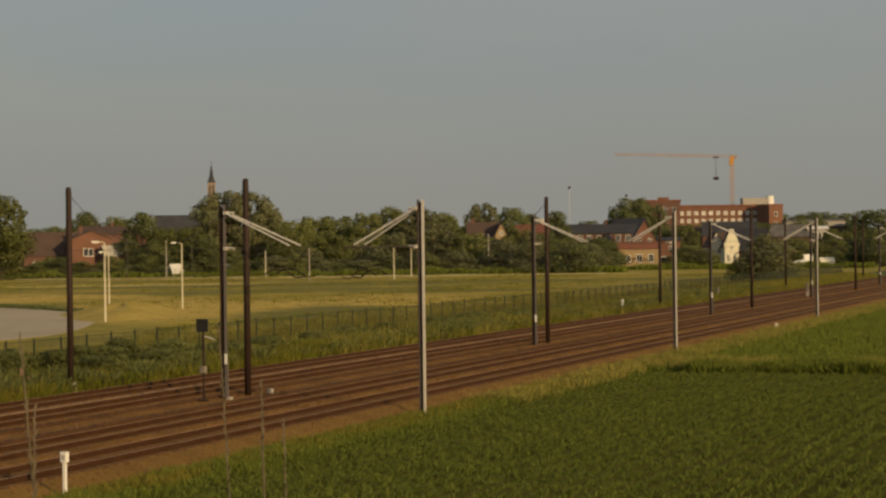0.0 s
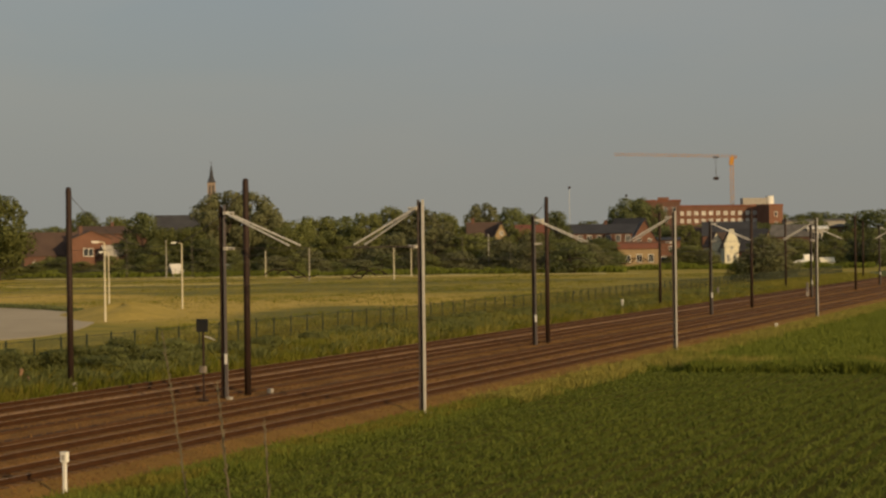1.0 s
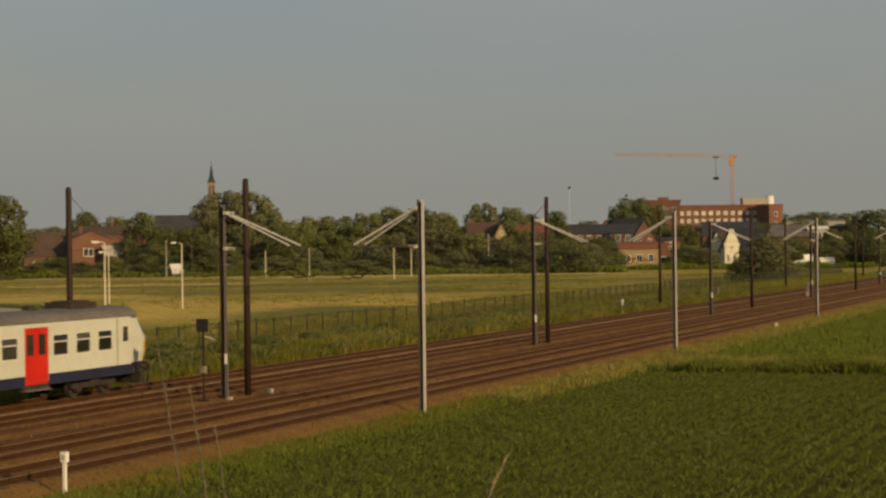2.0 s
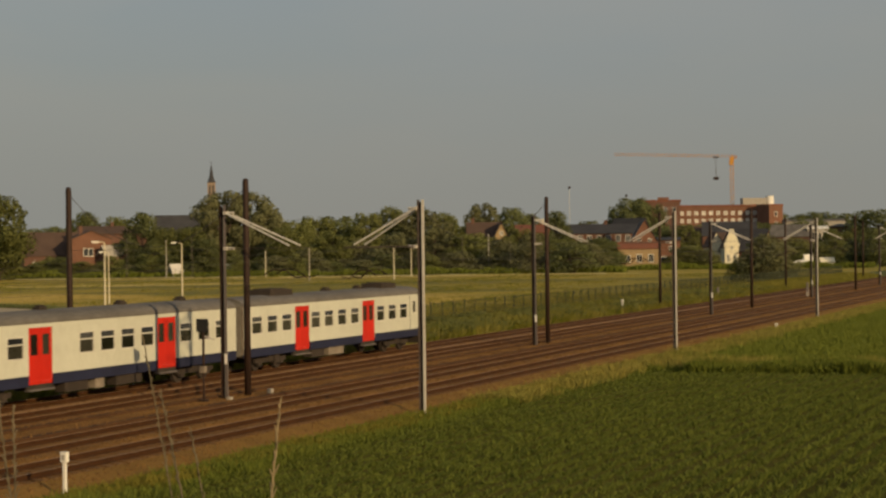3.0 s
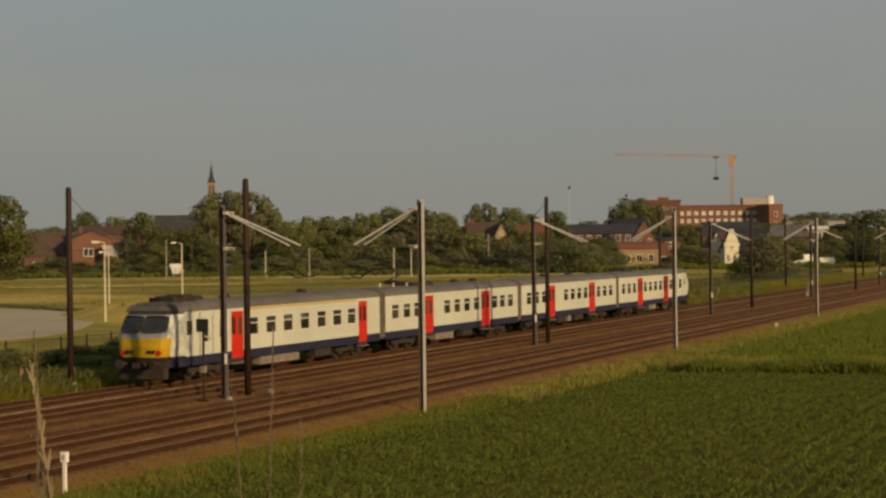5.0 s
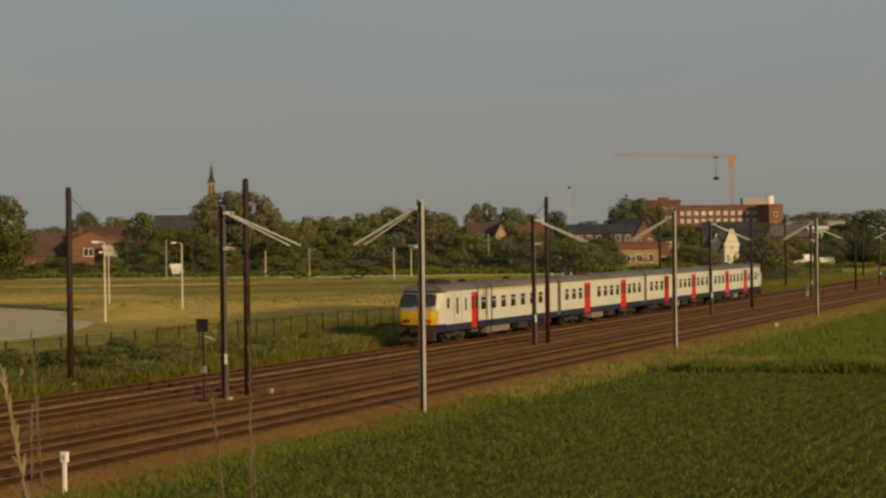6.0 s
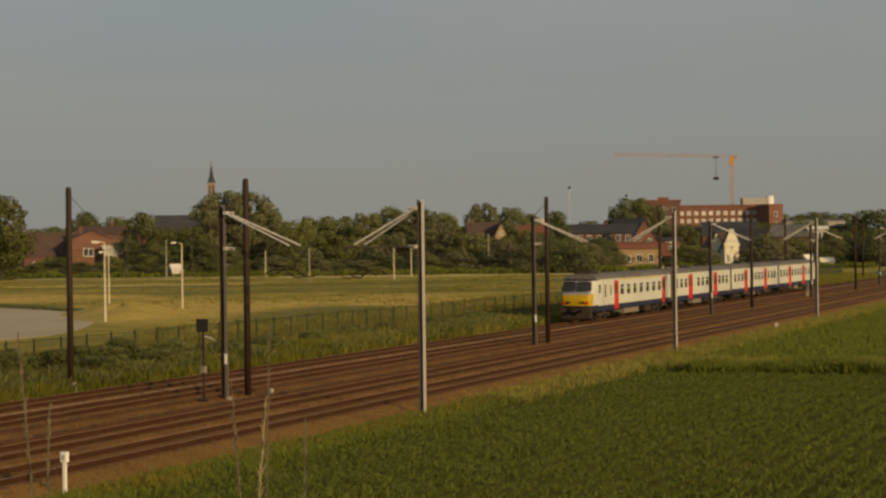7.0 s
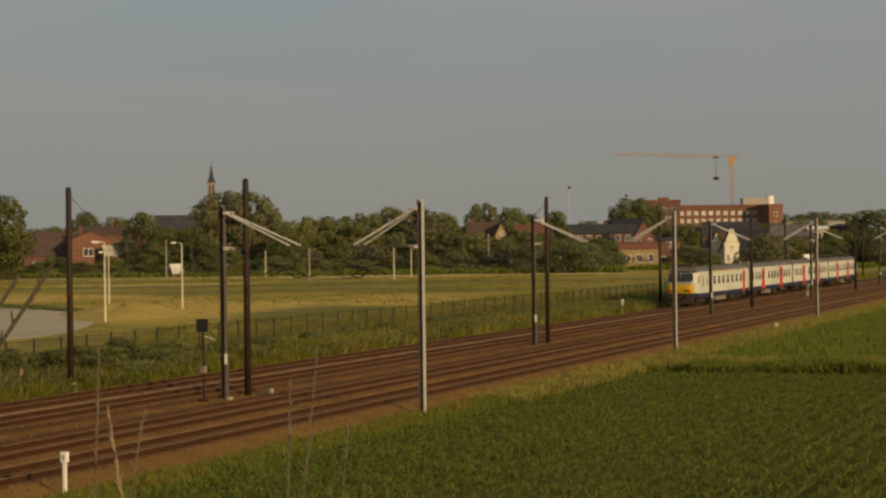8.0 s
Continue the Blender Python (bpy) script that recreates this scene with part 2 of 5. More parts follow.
class Shape:
    """Collects corners and faces of one part."""

    def __init__(self):
        self.v, self.f, self.slot = [], [], []

    def add(self, verts, faces, slot=0):
        k = len(self.v)
        self.v += [tuple(p) for p in verts]
        self.f += [tuple(i + k for i in q) for q in faces]
        self.slot += [slot] * len(faces)
        return self

    def box(self, x0, x1, y0, y1, z0, z1, slot=0, chamfer=0.0):
        if chamfer:
            c = chamfer
            ring = [(x0 + c, y0), (x1 - c, y0), (x1, y0 + c), (x1, y1 - c), (x1 - c, y1), (x0 + c, y1), (x0, y1 - c), (x0, y0 + c)]
            return self.prism(ring, z0, z1, slot)
        return self.add([(x0, y0, z0), (x1, y0, z0), (x1, y1, z0), (x0, y1, z0), (x0, y0, z1), (x1, y0, z1), (x1, y1, z1), (x0, y1, z1)],
                        [(3, 2, 1, 0), (4, 5, 6, 7), (0, 1, 5, 4), (1, 2, 6, 5), (2, 3, 7, 6), (3, 0, 4, 7)], slot)

    def prism(self, ring, z0, z1, slot=0):
        n = len(ring)
        return self.add([(x, y, z0) for x, y in ring] + [(x, y, z1) for x, y in ring],
                        [tuple(range(n - 1, -1, -1)), tuple(range(n, 2 * n))] + [(i, (i + 1) % n, n + (i + 1) % n, n + i) for i in range(n)], slot)

    def along(self, ring, y0, y1, slot=0):
        """A ring of (x, z) drawn out along y."""
        n = len(ring)
        return self.add([(x, y0, z) for x, z in ring] + [(x, y1, z) for x, z in ring],
                        [tuple(range(n)), tuple(range(2 * n - 1, n - 1, -1))] + [((i + 1) % n, i, n + i, n + (i + 1) % n) for i in range(n)], slot)

    def tube(self, points, r, sides=6, slot=0, r_end=None):
        pts = [Vector(p) for p in points]
        rings = []
        for i, p in enumerate(pts):
            d = (pts[min(i + 1, len(pts) - 1)] - pts[max(i - 1, 0)]).normalized()
            u = d.cross(Vector((0, 0, 1)))
            u = u.normalized() if u.length > 0.05 else Vector((1, 0, 0))
            w = d.cross(u)
            rr = r if r_end is None else r + (r_end - r) * i / (len(pts) - 1)
            rings.append([p + rr * (math.cos(a) * u + math.sin(a) * w) for a in (2 * math.pi * k / sides for k in range(sides))])
        k = len(rings)
        faces = [(i * sides + j, i * sides + (j + 1) % sides, (i + 1) * sides + (j + 1) % sides, (i + 1) * sides + j) for i in range(k - 1) for j in range(sides)]
        faces += [tuple(range(sides - 1, -1, -1)), tuple(range((k - 1) * sides, k * sides))]
        return self.add([q for ring in rings for q in ring], faces, slot)

    def mesh(self, name, *materials):
        me = bpy.data.meshes.new(name)
        me.from_pydata(self.v, [], self.f)
        for m in materials:
            me.materials.append(m)
        if len(materials) > 1:
            me.polygons.foreach_set("material_index", self.slot)
        me.update()
        return me


def part(name, shape, material, parent=None, label="", loc=None, smooth=False):
    me = shape.mesh(name, *material) if isinstance(material, tuple) else shape.mesh(name, material)
    if smooth:
        me.polygons.foreach_set("use_smooth", [True] * len(me.polygons))
    ob = new(name, me)
    if parent:
        ob.parent = parent
    if loc:
        ob.location = loc
    if label:
        ob["label"] = label
    return ob


def again(ob, loc, parent=None, rz=0.0, scale=None):
    """One more object on the same mesh."""
    o = new(ob.name.split(".")[0], ob.data)
    o.parent = parent or ob.parent
    o.location, o.rotation_euler = loc, (0, 0, radians(rz))
    if scale:
        o.scale = scale
    return o


def empty(name, m, label, category, group="", kind=""):
    ob = new(name)
    ob.empty_display_size = 0.3
    ob.matrix_basis = m
    return tagged(ob, label, category, group, kind)


def bearing(deg, dist, z=0.0):
    """A place at so many degrees left of +Y, as seen from above the origin."""
    return (-dist * math.sin(radians(deg)), dist * math.cos(radians(deg)), z)


def blades(name, spots, height, width, material, per, seed, lean=0.35, spread=0.15):
    """Tufts of grass blades, three corners a blade, in one mesh."""
    rs = np.random.RandomState(seed)
    spots = np.repeat(np.asarray(spots, float), per, axis=0)
    n = len(spots)
    base = spots[:, :3] + np.c_[rs.normal(0, spread, (n, 2)), np.zeros(n)]
    h = (spots[:, 3] if spots.shape[1] > 3 else height) * rs.uniform(0.55, 1.15, n)
    w = width * rs.uniform(0.6, 1.4, n)
    a = rs.uniform(0, math.pi, n)
    side = np.c_[np.cos(a), np.sin(a), np.zeros(n)] * w[:, None]
    tip = base + np.c_[rs.normal(0, lean, (n, 2)) * h[:, None], h]
    mid = base * 0.45 + tip * 0.55 + np.c_[np.zeros((n, 2)), 0.12 * h]
    v = np.stack([base - side * 0.6, base + side * 0.6, mid + side, mid - side, tip], 1).reshape(-1, 3)
    k = np.arange(n)[:, None] * 5
    quads, tris = k + np.array([0, 1, 2, 3]), k + np.array([3, 2, 4])
    me = bpy.data.meshes.new(name)
    me.from_pydata(v.tolist(), [], quads.tolist() + tris.tolist())
    me.materials.append(material)
    me.update()
    return new(name, me)

# ---- ground ----
FENCE_X = -55.0


def land(x, y):
    """Height of the ground; rail tops lie at zero."""
    profile = ((-4000, -0.6), (-70, -0.6), (-57, -0.3), (-54.5, -0.2), (-50, -0.25), (-47.6, -0.5), (-46, -0.75), (-31, -0.75), (-29.6, -0.6), (-27, -0.5), (4000, -0.5))
    z = float(np.interp(x, [p[0] for p in profile], [p[1] for p in profile]))
    bump = max(0.0, min(1.0, (15.0 - y) / 10.5)) * max(0.0, min(1.0, (y + 60) / 12.0)) * max(0.0, min(1.0, (x + 26) / 10.0)) * max(0.0, min(1.0, (60 - x) / 12.0))
    return z + 5.7 * bump


def build_ground():
    xs = [-4000, -2000, -1000, -600, -400, -300, -220, -160, -120, -95, -80, -70, -62, -57, -54.5, -53, -51.5, -50.2, -49.5, -48.5, -47.6, -46, -38, -31, -29.6,
          -28.5, -27, -24, -20, -16, -12, -8, -4, 0, 4, 8, 14, 22, 34, 48, 60, 120, 300, 800, 2000, 4000]
    ys = [-4000, -1000, -300, -120, -60, -54, -48, -30, -15, -8, -4, 0, 2, 4.5, 6, 8, 10, 12, 15, 20, 28, 36, 44, 52, 60, 70, 80, 90, 97, 105, 115, 130, 150, 170,
          200, 240, 290, 350, 420, 470, 600, 900, 1500, 2500, 4500]
    rs = random.Random(5)
    s = Shape()
    verts = [(x, y, land(x, y) + (rs.uniform(-0.06, 0.06) if x > -27 or -60 < x < -47 else 0)) for y in ys for x in xs]
    n = len(xs)
    s.v = verts
    for j in range(len(ys) - 1):
        for i in range(n - 1):
            cx, cy = (xs[i] + xs[i + 1]) / 2, (ys[j] + ys[j + 1]) / 2
            slot = 0 if cx > -27 and cy < 97 else 1 if cx > -27 else 2 if cx > -31 else 3 if cx > -57 else 4
            if cy > 470 or cx < -420:
                slot = 5
            s.f.append((j * n + i, j * n + i + 1, (j + 1) * n + i + 1, (j + 1) * n + i))
            s.slot.append(slot)
    ob = part("ground", s, (SOIL, SOIL_GREEN, VERGE_SOIL, BANK_SOIL, MEADOW, FAR_LAND))
    tagged(ob, "flat farmland with a leafy crop field and dry yellow meadow", "ground", kind="structure")


build_ground()

# ---- railway ----
TRACKS = (-31.5, -35.1, -41.6, -45.2)
Y0, Y1 = -110.0, 700.0


BED = [(-47.9, -0.72), (-46.95, -0.2), (-46.35, -0.17), (-44.0, -0.17), (-43.75, -0.17), (-43.55, -0.10), (-42.85, -0.19), (-40.25, -0.18), (-39.62, -0.2), (-39.6, -0.09), (-39.27, -0.09), (-39.25, -0.2), (-37.47, -0.2), (-37.45, -0.09), (-37.07, -0.09), (-37.05, -0.2), (-36.4, -0.18),
       (-33.5, -0.17), (-33.2, -0.23), (-30.2, -0.19), (-29.9, -0.26), (-28.6, -0.58)]


def build_ballast():
    s = Shape()
    for (xa, za), (xb, zb) in zip(BED, BED[1:]):
        mid = (xa + xb) / 2
        # slot 1: two narrow raised dark strips added between the middle tracks
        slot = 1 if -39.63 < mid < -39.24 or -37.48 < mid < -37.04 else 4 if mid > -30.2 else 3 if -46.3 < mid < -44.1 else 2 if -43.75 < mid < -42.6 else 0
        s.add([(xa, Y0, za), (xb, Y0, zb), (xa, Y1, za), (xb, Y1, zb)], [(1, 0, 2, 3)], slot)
    tagged(part("ballast_bed", s, (BALLAST, DARK_STRIP, BALLAST_SUNLIT, BALLAST_DARK, GRAVEL)), "reddish brown stone ballast bed under four tracks", "ballast", kind="structure")


def build_tracks():
    rail = Shape()
    rail.along([(-0.07, -0.172), (0.07, -0.172), (0.07, -0.155), (0.012, -0.13), (0.012, -0.05), (0.036, -0.035), (0.036, -0.004), (-0.036, -0.004),
                (-0.036, -0.035), (-0.012, -0.05), (-0.012, -0.13), (-0.07, -0.155)], Y0, Y1, 0)
    rail.box(-0.034, 0.034, Y0, Y1, -0.004, 0.0, 1)
    rail_mesh = rail.mesh("rail", RAIL, RAIL_TOP)
    sl = Shape()
    sl.along([(-1.25, -0.25), (1.25, -0.25), (1.25, -0.176), (0.95, -0.168), (-0.95, -0.168), (-1.25, -0.176)], -0.13, 0.13)
    sleeper_mesh = sl.mesh("sleeper", SLEEPER)
    for n, x in enumerate(TRACKS):
        t = empty("railway_track", pose(x, 0, 0), "straight railway track with rusty rails on weathered sleepers", "railway track", "parallel tracks", "structure")
        for dx in (-0.7535, 0.7535):
            r = new("rail", rail_mesh)
            r.parent, r.location = t, (dx, 0, 0)
        rest = Shape()
        for j in range(230):
            y = 35.4 - 0.6 * j
            rest.box(-1.25, 1.25, y - 0.13, y + 0.13, -0.25, -0.17)
        k = 0
        y = 36.0
        while y < 420:
            if k < 260:
                o = new("sleeper", sleeper_mesh)
                o.parent, o.location = t, (0, y, 0)
            else:
                rest.box(-1.25, 1.25, y - 0.13, y + 0.13, -0.25, -0.17)
            k += 1
            y += 0.6
        tagged(part("sleepers", rest, SLEEPER, t), kind="stuff")


def build_stones():
    """Loose stones that stand proud of the ballast near the camera."""
    rs = np.random.RandomState(90)
    n = 34000
    x, y = rs.uniform(-47.2, -28.7, n), 37 + 105 * rs.uniform(0, 1, n) ** 1.35
    z = np.interp(x, [p[0] for p in BED], [p[1] for p in BED]) - 0.008
    near = np.min(np.abs(x[:, None] - np.array([t + g for t in TRACKS for g in (-0.7535, 0.7535)])[None]), axis=1)
    r = rs.uniform(0.03, 0.06, n) * np.where(near < 0.14, 0.4, 1.0)
    a = rs.uniform(0, math.pi, n)
    ring = [np.c_[x + r * np.cos(a + k * 1.57) * (1.2 if k % 2 else 0.8), y + r * np.sin(a + k * 1.57) * (1.2 if k % 2 else 0.8), z] for k in range(4)]
    top = np.c_[x + rs.normal(0, 0.3, n) * r, y + rs.normal(0, 0.3, n) * r, z + r * rs.uniform(0.7, 1.3, n)]
    v = np.stack(ring + [top], 1).reshape(-1, 3)
    k = np.arange(n)[:, None] * 5
    faces = np.concatenate([k + np.array([i, (i + 1) % 4, 4]) for i in range(4)])
    me = bpy.data.meshes.new("ballast_stones")
    me.from_pydata(v.tolist(), [], faces.tolist())
    me.materials.append(STONES)
    me.update()
    tagged(new("ballast_stones", me), "loose brown stones over the track ballast", "stones", kind="stuff")


build_ballast()
build_stones()
build_tracks()

MASTS_NEAR = ((-28.6, 70.3), (-28.6, 111.3), (-28.6, 159.5), (-28.6, 212), (-28.6, 266), (-28.6, 322))
MASTS_MID = ((-38.9, 72.6), (-38.9, 115.0), (-38.9, 164.3), (-38.9, 213.5), (-38.9, 266), (-38.9, 322))
MASTS_TALL = ((-38.7, 74.4), (-38.9, 117.7), (-38.9, 181.5), (-38.9, 244.9), (-38.9, 313))
MASTS_FAR = ((-48.5, 75.3), (-48.5, 119.0), (-48.5, 182.9), (-48.5, 247.6), (-48.5, 313.3))


def beam_mast(x, y, height, reach, marker=False, paint=STEEL_BROWN, sunlit_paint=STEEL_GREY):
    """An H-section mast with a hinged cantilever that holds the wires over the track at reach metres."""
    t = empty("catenary_mast", pose(x, y, 0), "grey steel overhead-line mast with a cantilever arm", "mast", "cantilever masts")
    # two channels tied by a plate set back; sunlit right and shaded left put into unlike colours
    for lo, hi, m in ((-0.145, -0.085, paint), (0.045, 0.115, sunlit_paint)):
        s = Shape()
        s.along([(lo, -0.4), (hi, -0.4), (hi, height), (lo, height)], -0.065, -0.053)
        s.along([(lo, -0.4), (hi, -0.4), (hi, height), (lo, height)], 0.053, 0.065)
        a, b = (hi - 0.01, hi) if lo < 0 else (lo, lo + 0.01)
        s.box(a, b, -0.053, 0.053, -0.4, height)
        part("channel", s, m, t)
    # the plate set back is black: the shade in the gap, painted on
    part("web_plate", Shape().box(-0.084, 0.044, 0.02, 0.04, -0.3, height - 0.1), BLACK, t)
    tie = part("tie_plate", Shape().box(-0.084, 0.044, -0.052, -0.042, -0.04, 0.04), STEEL_DARK, t, loc=(0, 0, 0.5))
    for k in range(1, 6):
        again(tie, (0, 0, 0.5 + k * (height - 0.9) / 5))
    s = Shape().box(-0.35, 0.35, -0.35, 0.35, -0.9, -0.40, 0, 0.06)
    part("foundation", s, CONCRETE, t)
    d = 1 if reach > 0 else -1
    for off in (-0.55, 0.55):
        s = Shape()
        s.tube([(0.2 * d, off * 0.3, height - 0.35), (reach * 0.93, off, 6.45)], 0.042)
        arm = part("cantilever_arm", s, STEEL_GREY, t)
        s = Shape().tube([(0.2 * d, off * 0.3, 6.35), (reach * 1.08, off, 6.35)], 0.03 if reach < 0 else 0.014)
        part("strut", s, STEEL_BROWN, arm, "dull brown level strut")
        s = Shape()
        s.tube([(reach * 0.6, off, 5.2), (reach * 0.72, off, 5.42), (reach * 0.88, off, 5.38), (reach * 1.0, off, 5.08), (reach * 1.12, off, 5.12)], 0.03)
        part("steady_arm", s, STEEL_DARK, arm, "dark curved steady arm")
    for z in (height - 0.35, 6.35):
        s = Shape()
        s.box(0.122 if d > 0 else -0.25, 0.25 if d > 0 else -0.132, -0.2, 0.2, z - 0.07, z + 0.07)
        s.tube([(0.176 * d, 0, z), (0.55 * d, 0, z)], 0.06, 8)
        part("bracket", s, CERAMIC, t)
    if marker:
        s = Shape().box(0.04, 0.18, -0.08, -0.066, 1.3, 1.75)
        part("plate", s, WHITE, t, "blank white plate")
        s = Shape().tube([(0.152, 0.0, -0.3), (0.152, 0.0, 1.35)], 0.028)
        part("conduit", s, STEEL_MID, t)
    return t


def round_mast(x, y, height, base):
    t = empty("catenary_mast", pose(x, y, base), "tall dark brown tubular mast carrying cross-span wires", "mast", "cross-span masts")
    s = Shape().tube([(0, 0, -0.3), (0, 0, height * 0.5), (0, 0, height - 0.05), (0, 0, height)], 0.155, 12, 0, 0.125)
    part("pole", s, STEEL_DARK, t, smooth=True)
    part("cap", Shape().tube([(0, 0, height), (0, 0, height + 0.08), (0, 0, height + 0.12)], 0.15, 12, 0, 0.06), STEEL_DARK, t)
    part("foundation", Shape().box(-0.35, 0.35, -0.35, 0.35, -0.6, -0.1 if base < -0.2 else -0.40, 0, 0.06), CONCRETE, t)
    return t


for x, y in MASTS_NEAR:
    beam_mast(x, y, 8.25, -2.95)
for x, y in MASTS_MID:
    beam_mast(x, y, 8.25, 3.75, True, STEEL_DARK, STEEL_MID)
for x, y in MASTS_TALL:
    round_mast(x, y, 9.35, 0.0)
for x, y in MASTS_FAR:
    round_mast(x, y, 9.5, -0.3)


def sag(a, b, drop, n=8):
    return [(a[0] + (b[0] - a[0]) * i / n, a[1] + (b[1] - a[1]) * i / n, a[2] + (b[2] - a[2]) * i / n - 4 * drop * (i / n) * (1 - i / n)) for i in range(n + 1)]


def build_wires():
    for (x0, y0), (x1, y1) in zip(MASTS_TALL, MASTS_FAR):
        s = Shape()
        s.tube(sag((x0, y0, 9.1), (x1, y1, 9.0), 2.6, 12), 0.018, 4)
        s.tube([(x0, y0, 6.35), (x1, y1, 6.35)], 0.009, 4)
        s.tube([(x0, y0, 5.35), (x1, y1, 5.35)], 0.009, 4)
        for xt in TRACKS[2:]:
            yt = y0 + (y1 - y0) * (xt - x0) / (x1 - x0)
            s.tube([(xt, yt, 6.9), (xt, yt, 5.1)], 0.012, 4)
        tagged(part("cross_span", s, WIRE), "thin cross-span wires hung between two tall masts", "wires", "cross spans")
    supports = {TRACKS[0]: [y for _, y in MASTS_NEAR], TRACKS[1]: [y for _, y in MASTS_MID],
                TRACKS[2]: [y for _, y in MASTS_TALL], TRACKS[3]: [y for _, y in MASTS_TALL]}
    for x, ys in supports.items():
        ys = [ys[0] - 48] + ys + [ys[-1] + 60]
        w = empty("contact_line", pose(x, 0, 0), "thin overhead contact wire hung from a sagging carrier wire", "wires", "contact lines")
        s, c, d = Shape(), Shape(), Shape()
        run = [(0, ys[0], 6.35)]
        for a, b in zip(ys, ys[1:]):
            pts = sag((0, a, 6.35), (0, b, 6.35), 0.75, 10)
            run += pts[1:]
            for p in pts[1:-1:2]:
                d.tube([(0, p[1], 5.06), p], 0.002, 3)
        s.tube(run, 0.0045, 4)
        c.tube([(0, ys[0], 5.05), (0, ys[-1], 5.05)], 0.0045, 4)
        part("carrier_wire", s, WIRE, w)
        part("contact_wire", c, WIRE, w)
        tagged(part("droppers", d, WIRE, w), kind="stuff")


build_wires()

# ---- train ----
HALF = 1.42
ROOF_RING = [(1.42, 3.36), (1.43, 3.44), (1.36, 3.56), (1.15, 3.70), (0.75, 3.81), (0.0, 3.86), (-0.75, 3.81), (-1.15, 3.70), (-1.36, 3.56), (-1.43, 3.44), (-1.42, 3.36)]
WIN = (1.93, 2.88)      # sill and head of the windows
DOORZ = (0.86, 3.20)


def side_panel(length, holes, sign, cab0, cab1):
    """A pierced side wall with thickness; holes: (y0, y1, z0, z1)."""
    s = Shape()
    y_lo, y_hi = (1.75 if cab0 else 0.40), length - (1.75 if cab1 else 0.40)
    ys = sorted({y_lo, y_hi} | {h[0] for h in holes} | {h[1] for h in holes})
    zs = sorted({1.24, 3.36} | {max(1.24, h[2]) for h in holes} | {h[3] for h in holes})
    xo, xi = sign * HALF, sign * (HALF - 0.07)
    for ya, yb in zip(ys, ys[1:]):
        for za, zb in zip(zs, zs[1:]):
            ym, zm = (ya + yb) / 2, (za + zb) / 2
            if any(h[0] < ym < h[1] and h[2] < zm < h[3] for h in holes):
                continue
            s.add([(xo, ya, za), (xo, yb, za), (xo, yb, zb), (xo, ya, zb)], [(0, 1, 2, 3) if sign > 0 else (3, 2, 1, 0)])
    for a, b, c, d in holes:
        s.add([(xo, a, c), (xo, b, c), (xo, b, d), (xo, a, d), (xi, a, c), (xi, b, c), (xi, b, d), (xi, a, d)],
              [(0, 1, 5, 4), (1, 2, 6, 5), (2, 3, 7, 6), (3, 0, 4, 7)])
    return s


def window_parts(parent, y, sign, w, z0, z1, hopper=True):
    x = sign * (HALF + 0.006)
    f = Shape()
    b = 0.06
    lo, hi = sorted((x - sign * 0.05, x))
    for ya, yb, za, zb in ((y - w / 2, y + w / 2, z0, z0 + b), (y - w / 2, y + w / 2, z1 - b, z1), (y - w / 2, y - w / 2 + b, z0 + b, z1 - b), (y + w / 2 - b, y + w / 2, z0 + b, z1 - b)):
        f.box(lo, hi, ya, yb, za, zb)
    zt = z0 + (z1 - z0) * 0.62
    if hopper:
        f.box(lo, hi, y - w / 2 + b, y + w / 2 - b, zt, zt + 0.055)
    win = part("window", f, ALU, parent)
    p = Shape()
    xp = sign * (HALF - 0.035)
    lo, hi = sorted((xp - sign * 0.01, xp))
    p.box(lo, hi, y - w / 2 + 0.01, y + w / 2 - 0.01, z0 + 0.01, z1 - 0.01)
    part("pane", p, COACH_GLASS, win)
    if hopper:
        q = Shape()
        xq = sign * (HALF - 0.012)
        lo, hi = sorted((xq - sign * 0.012, xq))
        q.add([(xq, y - w / 2 + b, zt + 0.055), (xq, y + w / 2 - b, zt + 0.055), (xq - sign * 0.02, y + w / 2 - b, z1 - b), (xq - sign * 0.02, y - w / 2 + b, z1 - b),
               (xq - sign * 0.012, y - w / 2 + b, zt + 0.055), (xq - sign * 0.012, y + w / 2 - b, zt + 0.055)], [(0, 1, 2, 3), (4, 5, 1, 0)])
        part("hopper_pane", q, COACH_GLASS, win)
    return win


